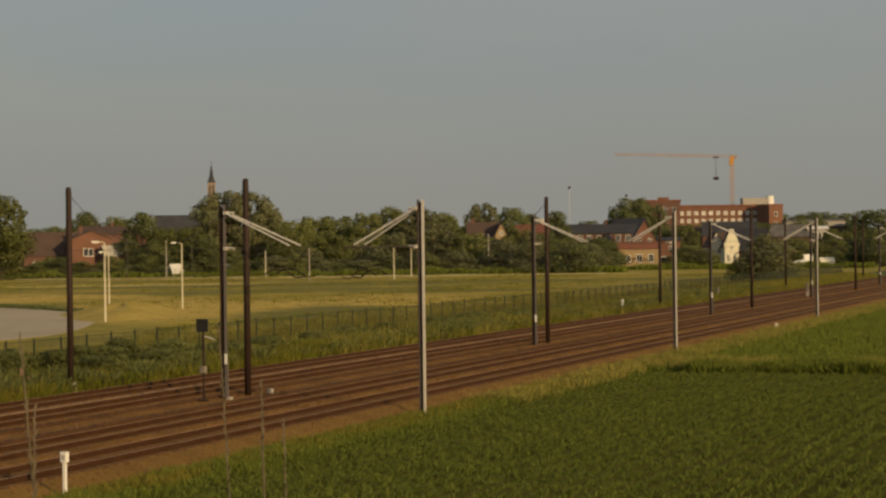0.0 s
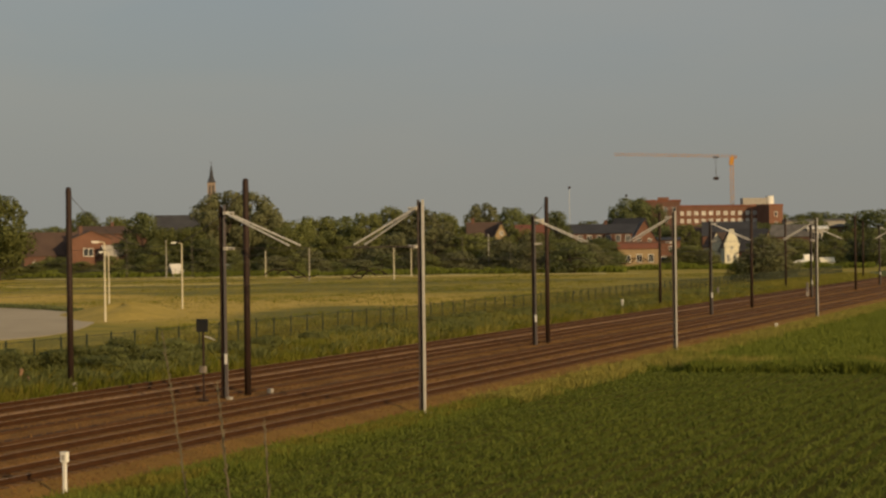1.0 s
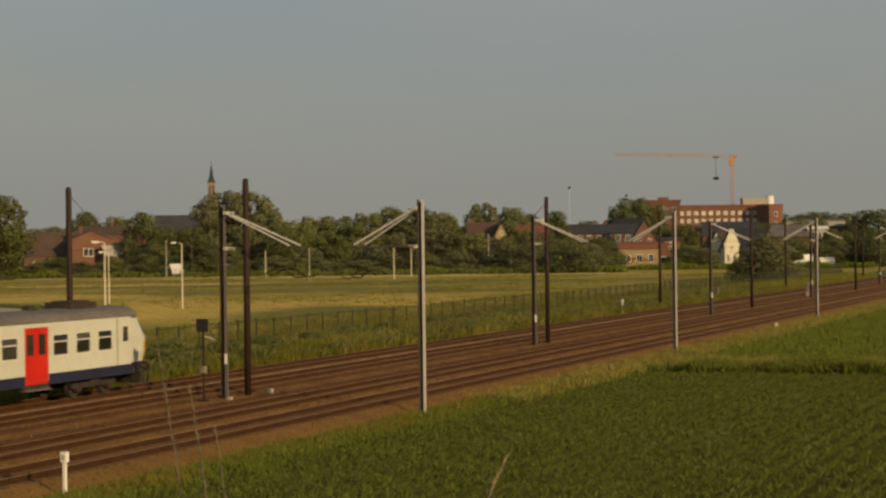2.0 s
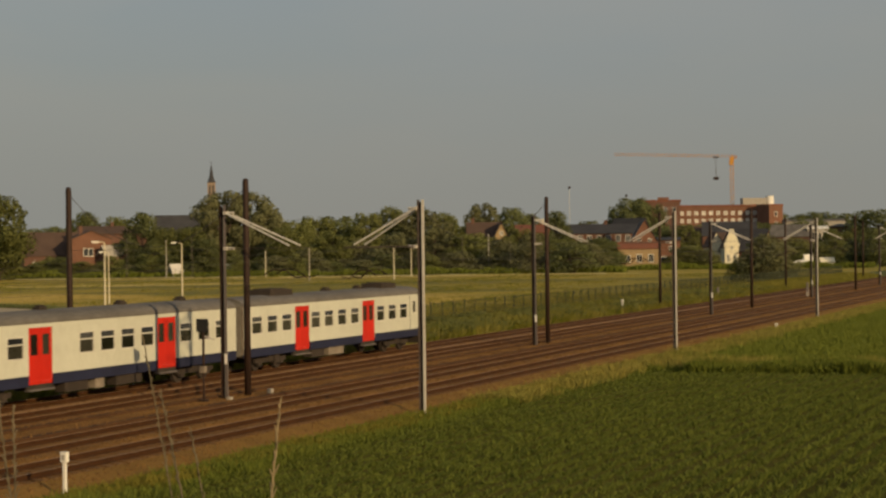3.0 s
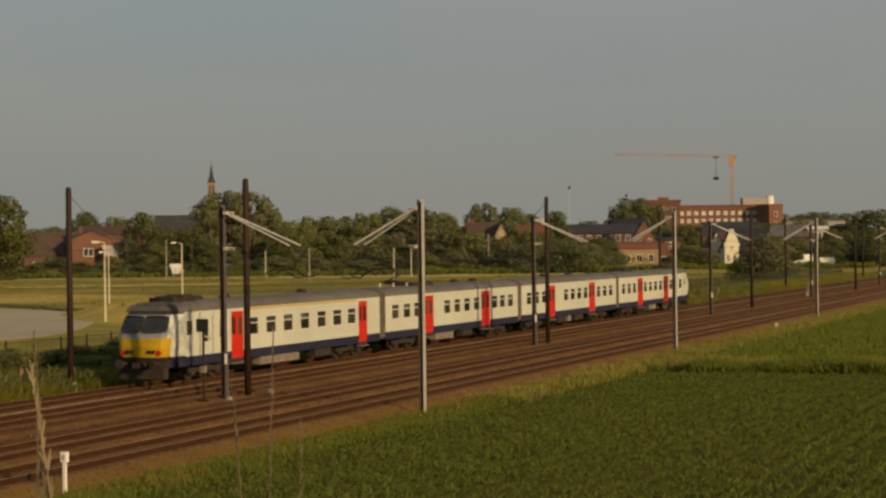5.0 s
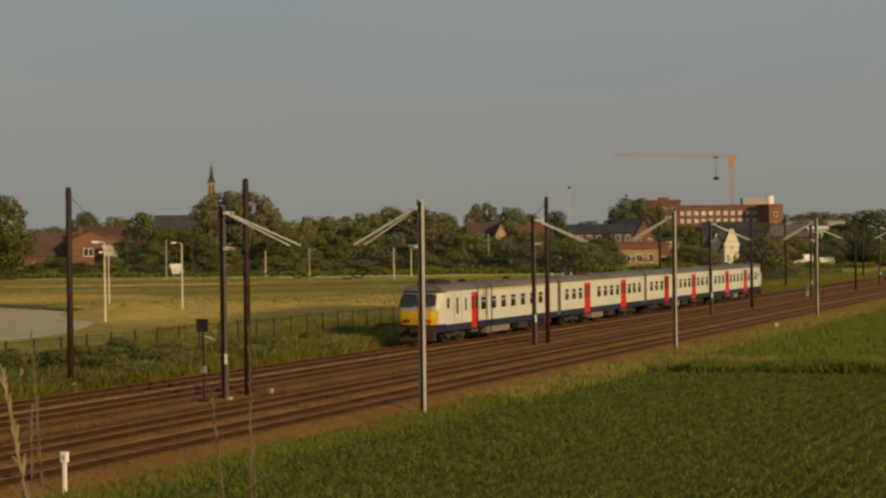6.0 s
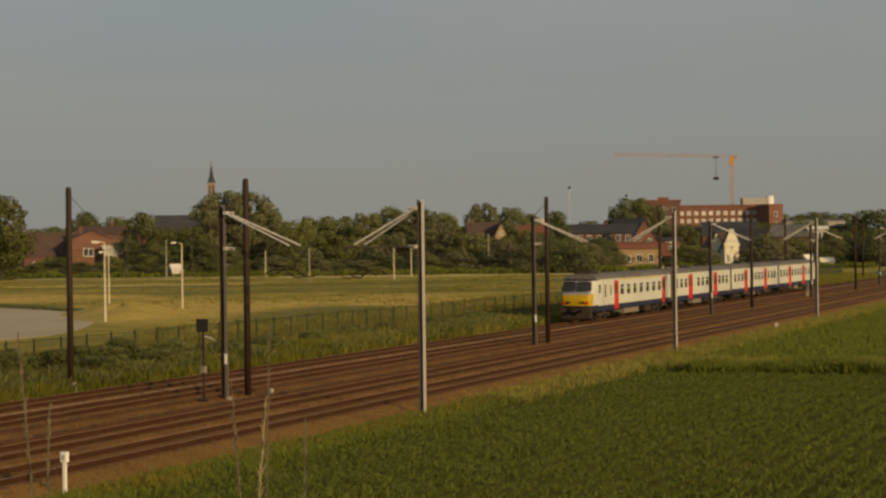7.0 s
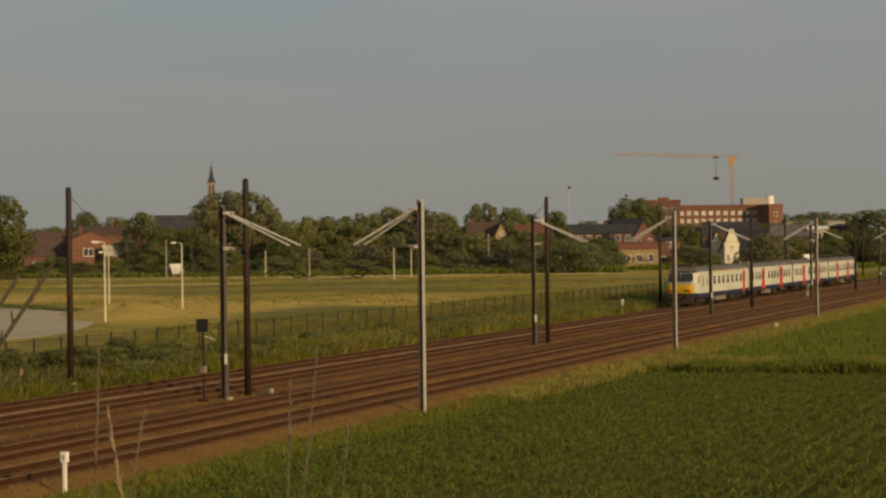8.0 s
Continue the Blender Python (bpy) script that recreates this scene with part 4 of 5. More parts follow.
# bearing in degrees, distance, height, width, kind
TREES = [
    (34.85, 430, 19.8, 13.5, 1), (32.33, 560, 18.5, 12.5, 3), (32.99, 600, 14.5, 12.9, 0), (31.35, 560, 16.8, 11.2, 1), (30.61, 470, 16.3, 10.8, 0),
    (29.97, 470, 12.3, 9.1, 1), (29.15, 450, 12.3, 9.2, 1), (28.1, 480, 22.0, 16.0, 2), (27.41, 490, 22.2, 14.5, 2), (26.9, 480, 17.6, 10.2, 2),
    (25.86, 460, 13.8, 10.7, 1), (25.35, 500, 15.2, 12.9, 1), (24.66, 540, 15.9, 11.8, 0), (23.79, 500, 16.1, 10.5, 1), (23.01, 520, 18.1, 13.6, 1),
    (22.23, 500, 17.6, 14.6, 2), (21.37, 520, 16.2, 12.4, 1), (20.24, 520, 18.9, 10.2, 2), (19.37, 540, 17.9, 11.2, 0), (18.77, 560, 16.2, 9.5, 1),
    (17.99, 560, 17.0, 7.8, 0), (17.04, 620, 14.5, 12.3, 1), (22.93, 455, 10.1, 12.0, 4), (21.71, 450, 11.3, 12.0, 2), (23.96, 460, 8.9, 9.3, 4),
    (20.67, 450, 9.9, 12.0, 1), (19.75, 440, 8.0, 11.5, 4), (18.77, 430, 7.6, 8.8, 4), (17.47, 425, 7.5, 10.6, 3), (15.15, 820, 26.0, 19.4, 0),
    (16.01, 700, 19.4, 12.5, 0), (15.6, 690, 23.8, 15.0, 0), (15.05, 700, 21.5, 9.0, 0), (14.04, 600, 12.6, 8.3, 1), (13.87, 520, 6.1, 12.0, 6), (11.8, 317, 8.3, 8.6, 4), (11.45, 322, 7.4, 7.6, 4), (12.05, 321, 6.2, 6.0, 6), (14.1, 515, 5.5, 9.0, 6), (13.5, 516, 4.6, 8.0, 4), (16.6, 500, 8.5, 10.0, 3), (16.9, 470, 7.0, 9.0, 4), (17.9, 440, 8.2, 10.0, 6), (16.2, 530, 4.5, 8.0, 6), (11.0, 505, 6.5, 8.5, 6), (9.3, 520, 5.5, 9.0, 6), (8.9, 480, 7.5, 8.0, 0), (25.6, 445, 6.5, 10.0, 4), (28.2, 448, 7.5, 10.0, 6), (30.2, 450, 8.0, 9.0, 6), (21.0, 436, 5.5, 10.0, 4), (22.4, 438, 5.0, 9.0, 4), (10.83, 760, 17.8, 15.8, 0),
    (10.08, 800, 19.1, 18.9, 0), (9.42, 780, 18.0, 16.2, 0), (8.51, 620, 16.9, 17.0, 0), (10.92, 480, 7.9, 9.7, 6), (9.66, 560, 7.5, 11.2, 6),
    (8.26, 470, 10.0, 9.5, 0), (26.29, 450, 11.8, 9.2, 1), (24.83, 455, 10.3, 9.3, 1), (28.78, 445, 9.3, 9.1, 3), (35.6, 440, 16.0, 12.0, 0), (31.05, 468, 9.5, 9.0, 0), (31.5, 500, 8.5, 8.0, 6), (33.9, 452, 3.6, 7.0, 6),
    (20.75, 482, 9.6, 7.0, 2), (20.35, 478, 9.2, 6.5, 6), (19.95, 480, 9.0, 6.0, 2), (19.5, 476, 9.4, 6.5, 6), (19.1, 484, 11.2, 7.0, 1), (18.75, 478, 10.4, 6.5, 2), (18.35, 480, 9.9, 6.0, 0),
    (17.6, 540, 8.6, 9.0, 6), (16.9, 545, 8.2, 9.5, 2), (16.4, 540, 7.6, 9.0, 6), (10.1, 560, 6.6, 8.0, 6), (9.75, 575, 10.4, 7.5, 1), (9.3, 590, 9.6, 8.0, 1), (10.6, 570, 7.6, 8.5, 6)]
# the low shrubs along the far edge of the meadow
HEDGE = []
hedge_rs = random.Random(17)
for i in range(64):
    hb = 36.0 - i * 0.295
    HEDGE.append((hb, hedge_rs.uniform(432, 450) + 2.0 * max(0.0, hb - 24.0), hedge_rs.uniform(2.2, 5.6), hedge_rs.uniform(4.5, 8.0), hedge_rs.choice((3, 4, 6, 6))))
for i in range(46):
    hb = 35.5 - i * 0.6
    HEDGE.append((hb, hedge_rs.uniform(600, 700), hedge_rs.uniform(10, 14.5), hedge_rs.uniform(12, 17), hedge_rs.choice((0, 1))))
build_trees()

# ---- buildings ----


def opening(parent, x, z, w, h, y, cross=True, frame_mat=None, pane_mat=None):
    """A window set in the front wall, its frame a little proud of it."""
    s = Shape()
    b = 0.12
    for x0, x1, z0, z1 in ((x - w / 2, x + w / 2, z, z + b), (x - w / 2, x + w / 2, z + h - b, z + h), (x - w / 2, x - w / 2 + b, z + b, z + h - b), (x + w / 2 - b, x + w / 2, z + b, z + h - b)):
        s.box(x0, x1, y - 0.06, y + 0.1, z0, z1)
    if cross:
        s.box(x - 0.05, x + 0.05, y - 0.05, y + 0.1, z + b, z + h - b)
    win = part("window", s, frame_mat or WHITE, parent)
    part("pane", Shape().box(x - w / 2 + b, x + w / 2 - b, y - 0.025, y - 0.003, z + b, z + h - b), pane_mat or PANE, win)
    return win


def house(name, b, dist, turn, w, depth, eave, ridge, wall, roof, label, gable_front=False, windows=(), chimney=None, category="house"):
    """A gabled house that faces the viewer, turned about its middle; windows: (x, z, w, h) on the front."""
    x, y, _ = bearing(b, dist)
    t = empty(name, pose(x, y, -0.6, 0, 0, b + turn), label, category, "far houses" if category == "house" else "")
    s = Shape()
    s.box(-w / 2, w / 2, -depth / 2, depth / 2, 0, eave)
    if gable_front:
        s.add([(-w / 2, -depth / 2, eave), (w / 2, -depth / 2, eave), (0, -depth / 2, ridge), (-w / 2, depth / 2, eave), (w / 2, depth / 2, eave), (0, depth / 2, ridge)],
              [(0, 1, 2), (5, 4, 3)])
    else:
        s.add([(-w / 2, -depth / 2, eave), (-w / 2, depth / 2, eave), (-w / 2, 0, ridge), (w / 2, -depth / 2, eave), (w / 2, depth / 2, eave), (w / 2, 0, ridge)],
              [(2, 1, 0), (3, 4, 5)])
    part("wall", s, wall, t)
    r = Shape()
    o, th = 0.4, 0.22
    half = (w if gable_front else depth) / 2
    run = (depth if gable_front else w) / 2 + 0.3
    k = (ridge - eave) / half
    for sg in (-1, 1):
        ring = [(0, ridge + th), (0, ridge + 0.01), (sg * (half + o), eave - o * k + 0.01), (sg * (half + o), eave - o * k + th)]
        if gable_front:
            r.add([(u, -run, z) for u, z in ring] + [(u, run, z) for u, z in ring], [(0, 1, 2, 3), (7, 6, 5, 4), (0, 3, 7, 4), (1, 5, 6, 2), (2, 6, 7, 3)])
        else:
            r.add([(-run, u, z) for u, z in ring] + [(run, u, z) for u, z in ring], [(0, 1, 2, 3), (7, 6, 5, 4), (0, 3, 7, 4), (1, 5, 6, 2), (2, 6, 7, 3)])
    rf = part("roof", r, roof, t)
    if chimney is not None:
        c = Shape().box(chimney - 0.4, chimney + 0.4, -0.4, 0.4, ridge - 1.2, ridge + 1.1)
        c.box(chimney - 0.5, chimney + 0.5, -0.5, 0.5, ridge + 1.1, ridge + 1.3)
        part("chimney", c, BRICK_DARK, rf)
    for wx, wz, ww, wh in windows:
        opening(t, wx, wz, ww, wh, -depth / 2)
    return t


def build_village():
    # farmstead by the meadow's far edge
    house("house", 33.35, 482, 4, 13.5, 12, 5.4, 10.9, BRICK_DARK, TILE_BROWN, "long low brick farmhouse with brown tiled roof", windows=((-4, 2.2, 1.4, 1.5), (0, 2.2, 1.4, 1.5), (4, 2.2, 1.4, 1.5)))
    house("house", 32.2, 474, 8, 9.6, 9, 9.2, 11.2, BRICK, TILE_BROWN, "red brick house with a white-framed window", gable_front=True, windows=((-0.8, 4.9, 2.5, 2.0), (-3.4, 1.6, 1.0, 1.5)), chimney=-2.0)
    house("shed", 31.62, 468, 30, 3.6, 4, 5.3, 7.4, BRICK_DARK, CONCRETE, "small brick outhouse with a pale sheet roof", category="shed")
    house("shed", 31.2, 470, -25, 2.6, 4, 5.6, 7.8, TILE_BROWN, CONCRETE, "small dark shed with a pale sheet roof", category="shed")
    house("shed", 29.63, 438, 25, 2.4, 2.2, 1.4, 2.9, CONCRETE, STEEL_GREY, "small pale grey garden shed", category="shed")
    house("shed", 28.05, 441, 0, 1.2, 1.2, 2.0, 2.6, CONCRETE, WHITE, "tiny white-roofed hut at the meadow's edge", category="shed")
    house("house", 31.5, 540, 0, 19, 10, 11.0, 13.0, BRICK_DARK, TILE_BROWN, "brick house with a dark flat-pitched roof behind trees", chimney=0)
    # row of houses
    rw = [(-13.0 + 2.9 * i, 6.4, 1.5, 2.6) for i in range(10)]
    house("row_house", 17.08, 575, -6, 31, 10, 9.6, 12.2, BRICK_DARK, SLATE, "row of brick houses with white windows and dark roof", windows=rw, chimney=6)
    house("house", 20.2, 500, 0, 9.0, 8, 8.6, 12.4, BRICK_DARK, TILE_BROWN, "brick house with brown tiled roof among trees", chimney=-3)
    house("house", 19.71, 496, 6, 3.6, 6, 8.7, 12.2, BRICK_PALE, TILE_BROWN, "narrow house with a pale gable among trees", gable_front=True, windows=((0, 8.9, 0.9, 1.2),))
    house("house", 18.75, 505, 0, 8.5, 8, 9.8, 11.6, BRICK_DARK, TILE_RED, "brick house with red tiled roof among trees", chimney=2.5)
    part("chimney_stack", Shape().box(-0.45, 0.45, -0.5, 0.5, 9, 13.0).box(-0.55, 0.55, -0.6, 0.6, 13.0, 13.3), PLASTER, house("house", 18.42, 506, 0, 3.2, 5, 9.0, 11.0, PLASTER, TILE_RED, "narrow pale house with a whitewashed chimney"))
    # gabled houses by the line
    house("house", 15.75, 580, -30, 11, 11, 5.2, 14.0, BRICK_DARK, SLATE, "large house with steep dark slate roof")
    house("house", 15.35, 555, 5, 7.5, 9, 7.0, 13.2, BRICK, SLATE, "brick gabled house lit by the low sun", gable_front=True, windows=((-1.6, 6.2, 1.2, 1.6), (1.6, 6.2, 1.2, 1.6)))
    house("house", 15.5, 542, 5, 12, 5, 5.0, 6.6, BRICK_PALE, TILE_RED, "low ochre brick house with red tiled roof", windows=((-3.6, 0.9, 2.2, 2.2), (0, 0.9, 1.6, 2.4), (3.4, 0.9, 1.6, 2.4)))
    house("house", 14.7, 560, 0, 9, 9, 7.2, 7.9, BRICK, SLATE, "flat-roofed two-storey brick house", windows=((-2, 4.0, 1.6, 1.5), (2, 4.0, 1.6, 1.5), (0, 1.0, 2.0, 1.5)))
    house("barn", 13.95, 615, 0, 13, 14, 6.0, 11.4, BRICK_DARK, TILE_BROWN, "barn with dark brown tiled roof", category="barn")
    house("barn", 12.75, 610, 0, 17, 14, 8.5, 12.8, BRICK_DARK, SLATE, "long barn with dark slate roof", category="barn")
    house("house", 13.22, 534, 12, 4.2, 8, 5.6, 9.2, PLASTER, TILE_BROWN, "cream plastered wing under a brown gable roof", gable_front=True, windows=((0.6, 3.4, 0.9, 1.3),))
    house("house", 12.98, 538, 8, 4.6, 8, 5.6, 9.0, BRICK_DARK, TILE_BROWN, "low brick house with brown tiled roof")
    g = house("house", 12.74, 527, 10, 3.9, 6, 5.6, 9.4, PLASTER, TILE_BROWN, "bright cream plastered house with a stepped gable", gable_front=True, windows=((-1.0, 0.8, 0.8, 2.3), (0.9, 0.8, 0.8, 2.3), (0, 4.4, 0.8, 1.2)))
    steps = Shape()
    for k in range(5):
        w = 2.15 - 0.4 * k
        steps.box(-w, w, -3.34, -3.0, 5.2 + 0.95 * k, 6.25 + 0.95 * k)
    part("stepped_gable", steps, PLASTER, g)
    house("house", 12.05, 545, -20, 9, 9, 4.0, 10.0, BRICK_DARK, SLATE, "house with dark slate roof behind a bush")
    house("shelter", 10.68, 470, 15, 4.2, 3, 0.8, 1.6, WHITE, WHITE, "low white sheeted stack beside the line", category="shelter")
    # right-hand buildings
    house("house", 10.15, 600, 4, 6.2, 9, 10.2, 10.9, CONCRETE, WHITE, "pale flat-roofed house with dark window band", windows=((-1.9, 6.4, 1.8, 2.6), (0.2, 6.4, 1.8, 2.6), (2.1, 6.4, 1.4, 2.6), (-1.2, 3.0, 2.2, 2.0)))
    house("warehouse", 10.25, 690, 4, 21, 20, 13.5, 14.0, CONCRETE, ROOF_GREY, "pale concrete warehouse with flat roof", category="warehouse", windows=tuple((-8 + 4 * i, 8.8, 2.6, 2.0) for i in range(5)))
    house("warehouse", 10.85, 600, -8, 13, 12, 8.0, 11.5, BRICK_DARK, ROOF_GREY, "brick workshop with grey sheet roof", category="warehouse", windows=((-3, 3, 1.6, 1.8), (1, 3, 1.6, 1.8)))
    house("house", 9.22, 640, -35, 8, 9, 11.0, 11.8, BRICK, SLATE, "tall red brick house at the line", windows=((-2.5, 8, 1.3, 2), (1.5, 8, 1.3, 2), (-2.5, 4, 1.3, 2), (1.5, 4, 1.3, 2)))
    house("shelter", 10.42, 473, 20, 1.7, 2, 1.2, 3.0, WHITE, WHITE, "low white tent-roofed shelter", category="shelter")
    house("shelter", 9.87, 474, 12, 3.0, 2.6, 1.4, 2.2, WHITE, PLASTER, "low white flat shelter", category="shelter")


build_village()


def build_block():
    """The large brick building with two visible rows of white windows."""
    d = 760
    x, y, _ = bearing(12.85, d)
    t = empty("brick_block", pose(x, y, -0.6, 0, 0, 12.85 + 8), "large red brick block with rows of white windows", "building")
    w, dp, h = 45, 16, 20.5
    part("wall", Shape().box(-w / 2, w / 2, 0, dp, 0, h), BRICK, t)
    r = part("roof", Shape().box(-w / 2 - 0.3, w / 2 + 0.3, -0.3, dp + 0.3, h, h + 0.7), TILE_RED, t)
    part("roof_house", Shape().box(7.5, 17, 4, 11, h + 0.7, h + 3.4), CONCRETE, r, "pale rooftop plant room")
    part("tank", Shape().tube([(18.6, 6, h + 0.6), (18.6, 6, h + 4.2)], 1.7, 16), WHITE, r, "white rooftop tank")
    for row in range(5):
        for i in range(15):
            opening(t, -20.6 + 2.93 * i, h - 3.4 - 3.05 * row, 1.55, 1.6, 0.0, False, None, PANE_WHITE)
    # wing added and turned to catch the sun, for the block's bright end wall
    x, y, _ = bearing(11.35, d - 6)
    e = empty("brick_block", pose(x, y, -0.6, 0, 0, 11.35 + 38), "brick end wing turned towards the sun at a block's end", "building")
    part("wall", Shape().box(-3.4, 3.4, 0, 8, 0, 20.6), BRICK, e)
    part("roof", Shape().box(-3.6, 3.6, -0.2, 8.2, 20.6, 21.1), TILE_RED, e)
    for row in range(3):
        opening(e, 0, 16.2 - 4.1 * row, 1.4, 2.0, 0.0, False)
    x, y, _ = bearing(14.75, d - 4)
    t = empty("brick_block", pose(x, y, -0.6, 0, 0, 14.75), "darker brick wing of a large block", "building")
    part("wall", Shape().box(-8, 7, 0, 14, 0, 22.8), BRICK_DARK, t)
    r = part("roof", Shape().box(-8.3, 7.3, -0.3, 14.3, 22.8, 23.5), TILE_RED, t)
    part("roof_house", Shape().box(-2, 2.5, 4, 9, 23.5, 24.6), BRICK, r)
    for row in range(3):
        for i in range(4):
            opening(t, -5.6 + 3.4 * i, 22.8 - 4.2 - 4.1 * row, 1.5, 2.0, 0.0, False)


def build_church():
    d = 880
    x, y, _ = bearing(28.51, d)
    t = empty("church", pose(x, y, -0.6, 0, 0, 28.5), "stone church tower with slate spire and long nave", "church")
    s = Shape()
    s.box(-1.85, 1.85, -1.85, 1.85, 0, 36.8)
    for sx in (-1.7, 1.7):
        for sy in (-1.7, 1.7):
            s.box(sx - 0.45, sx + 0.45, sy - 0.45, sy + 0.45, 0, 28, 0, 0.1)
    tw = part("tower", s, STONE, t)
    for sx in (-0.75, 0.75):
        part("belfry_window", Shape().box(sx - 0.35, sx + 0.35, -1.91, -1.79, 31.5, 35.5), SLATE, tw)
    sp = Shape()
    k = 8
    ring0 = [(2.1 * math.cos(2 * math.pi * i / k + 0.39), 2.1 * math.sin(2 * math.pi * i / k + 0.39), 36.8) for i in range(k)]
    ring1 = [(1.1 * math.cos(2 * math.pi * i / k + 0.39), 1.1 * math.sin(2 * math.pi * i / k + 0.39), 39.5) for i in range(k)]
    sp.add(ring0 + ring1 + [(0, 0, 46)], [(i, (i + 1) % k, k + (i + 1) % k, k + i) for i in range(k)] + [(k + i, k + (i + 1) % k, 2 * k) for i in range(k)])
    spire = part("spire", sp, SLATE, t)
    part("cross", Shape().box(-0.06, 0.06, -0.06, 0.06, 45.5, 47).box(-0.45, 0.45, -0.05, 0.05, 46.2, 46.35), STEEL_DARK, spire)
    n = Shape()
    n.box(-26, -2.2, -6, 6, 0, 14)
    part("nave", n, STONE, t)
    r = Shape()
    r.add([(-26.5, -6.6, 13.8), (-2.0, -6.6, 13.8), (-2.0, 0, 21.8), (-26.5, 0, 21.8), (-26.5, 6.6, 13.8), (-2.0, 6.6, 13.8)], [(0, 1, 2, 3), (3, 2, 5, 4), (0, 3, 4), (1, 5, 2)])
    part("nave_roof", r, SLATE, t)


def lattice(s, a, b, w, n, r=0.07):
    """A square lattice girder from a to b."""
    a, b = Vector(a), Vector(b)
    d = (b - a).normalized()
    u = Vector((0, 1, 0)) if abs(d.y) < 0.9 else Vector((1, 0, 0))
    v = d.cross(u).normalized()
    u = v.cross(d).normalized()
    corners = [(u * i + v * j) * w / 2 for i, j in ((-1, -1), (1, -1), (1, 1), (-1, 1))]
    for c in corners:
        s.tube([a + c, b + c], r, 4)
    for k in range(n):
        p, q = a + (b - a) * k / n, a + (b - a) * (k + 1) / n
        for i in range(4):
            s.tube([p + corners[i], q + corners[(i + 1) % 4]], r * 0.7, 3)


def build_crane():
    d = 775
    x, y, _ = bearing(12.65, d)
    t = empty("tower_crane", pose(x, y, -0.6, 0, 0, 12.65), "orange tower crane with a long level jib", "crane")
    s = Shape()
    lattice(s, (0, 0, 0), (0, 0, 40.2), 1.25, 30, 0.10)
    part("tower", s, ORANGE, t)
    s = Shape()
    lattice(s, (1.5, 0, 41.3), (-48, 0, 43.0), 0.9, 34, 0.055)
    part("jib", s, ORANGE, t)
    s = Shape()
    lattice(s, (0, 0, 41.0), (2.2, 0, 41.0), 1.0, 3, 0.08)
    s.box(-0.9, 0.9, -0.9, 0.9, 39.8, 41.2)
    part("slewing_head", s, ORANGE, t)
    part("operator_cabin", Shape().box(-1.1, 0.5, -2.0, -0.8, 37.6, 39.8, 0, 0.15), ORANGE, t)
    h = Shape()
    h.tube([(-6.3, -0.25, 41.3), (-6.3, -0.25, 33)], 0.05, 4)
    h.tube([(-6.9, 0.25, 41.3), (-6.6, 0.25, 33)], 0.05, 4)
    part("hoist_rope", h, WIRE, t)
    part("hook_block", Shape().box(-7.6, -5.4, -0.6, 0.6, 31.8, 33.0, 0, 0.2), STEEL_DARK, t)
    part("trolley", Shape().box(-7.6, -5.4, -0.5, 0.5, 40.7, 41.3), STEEL_DARK, t)


build_block()
build_church()
build_crane()


# ---- paving, paths and posts in the meadow ----


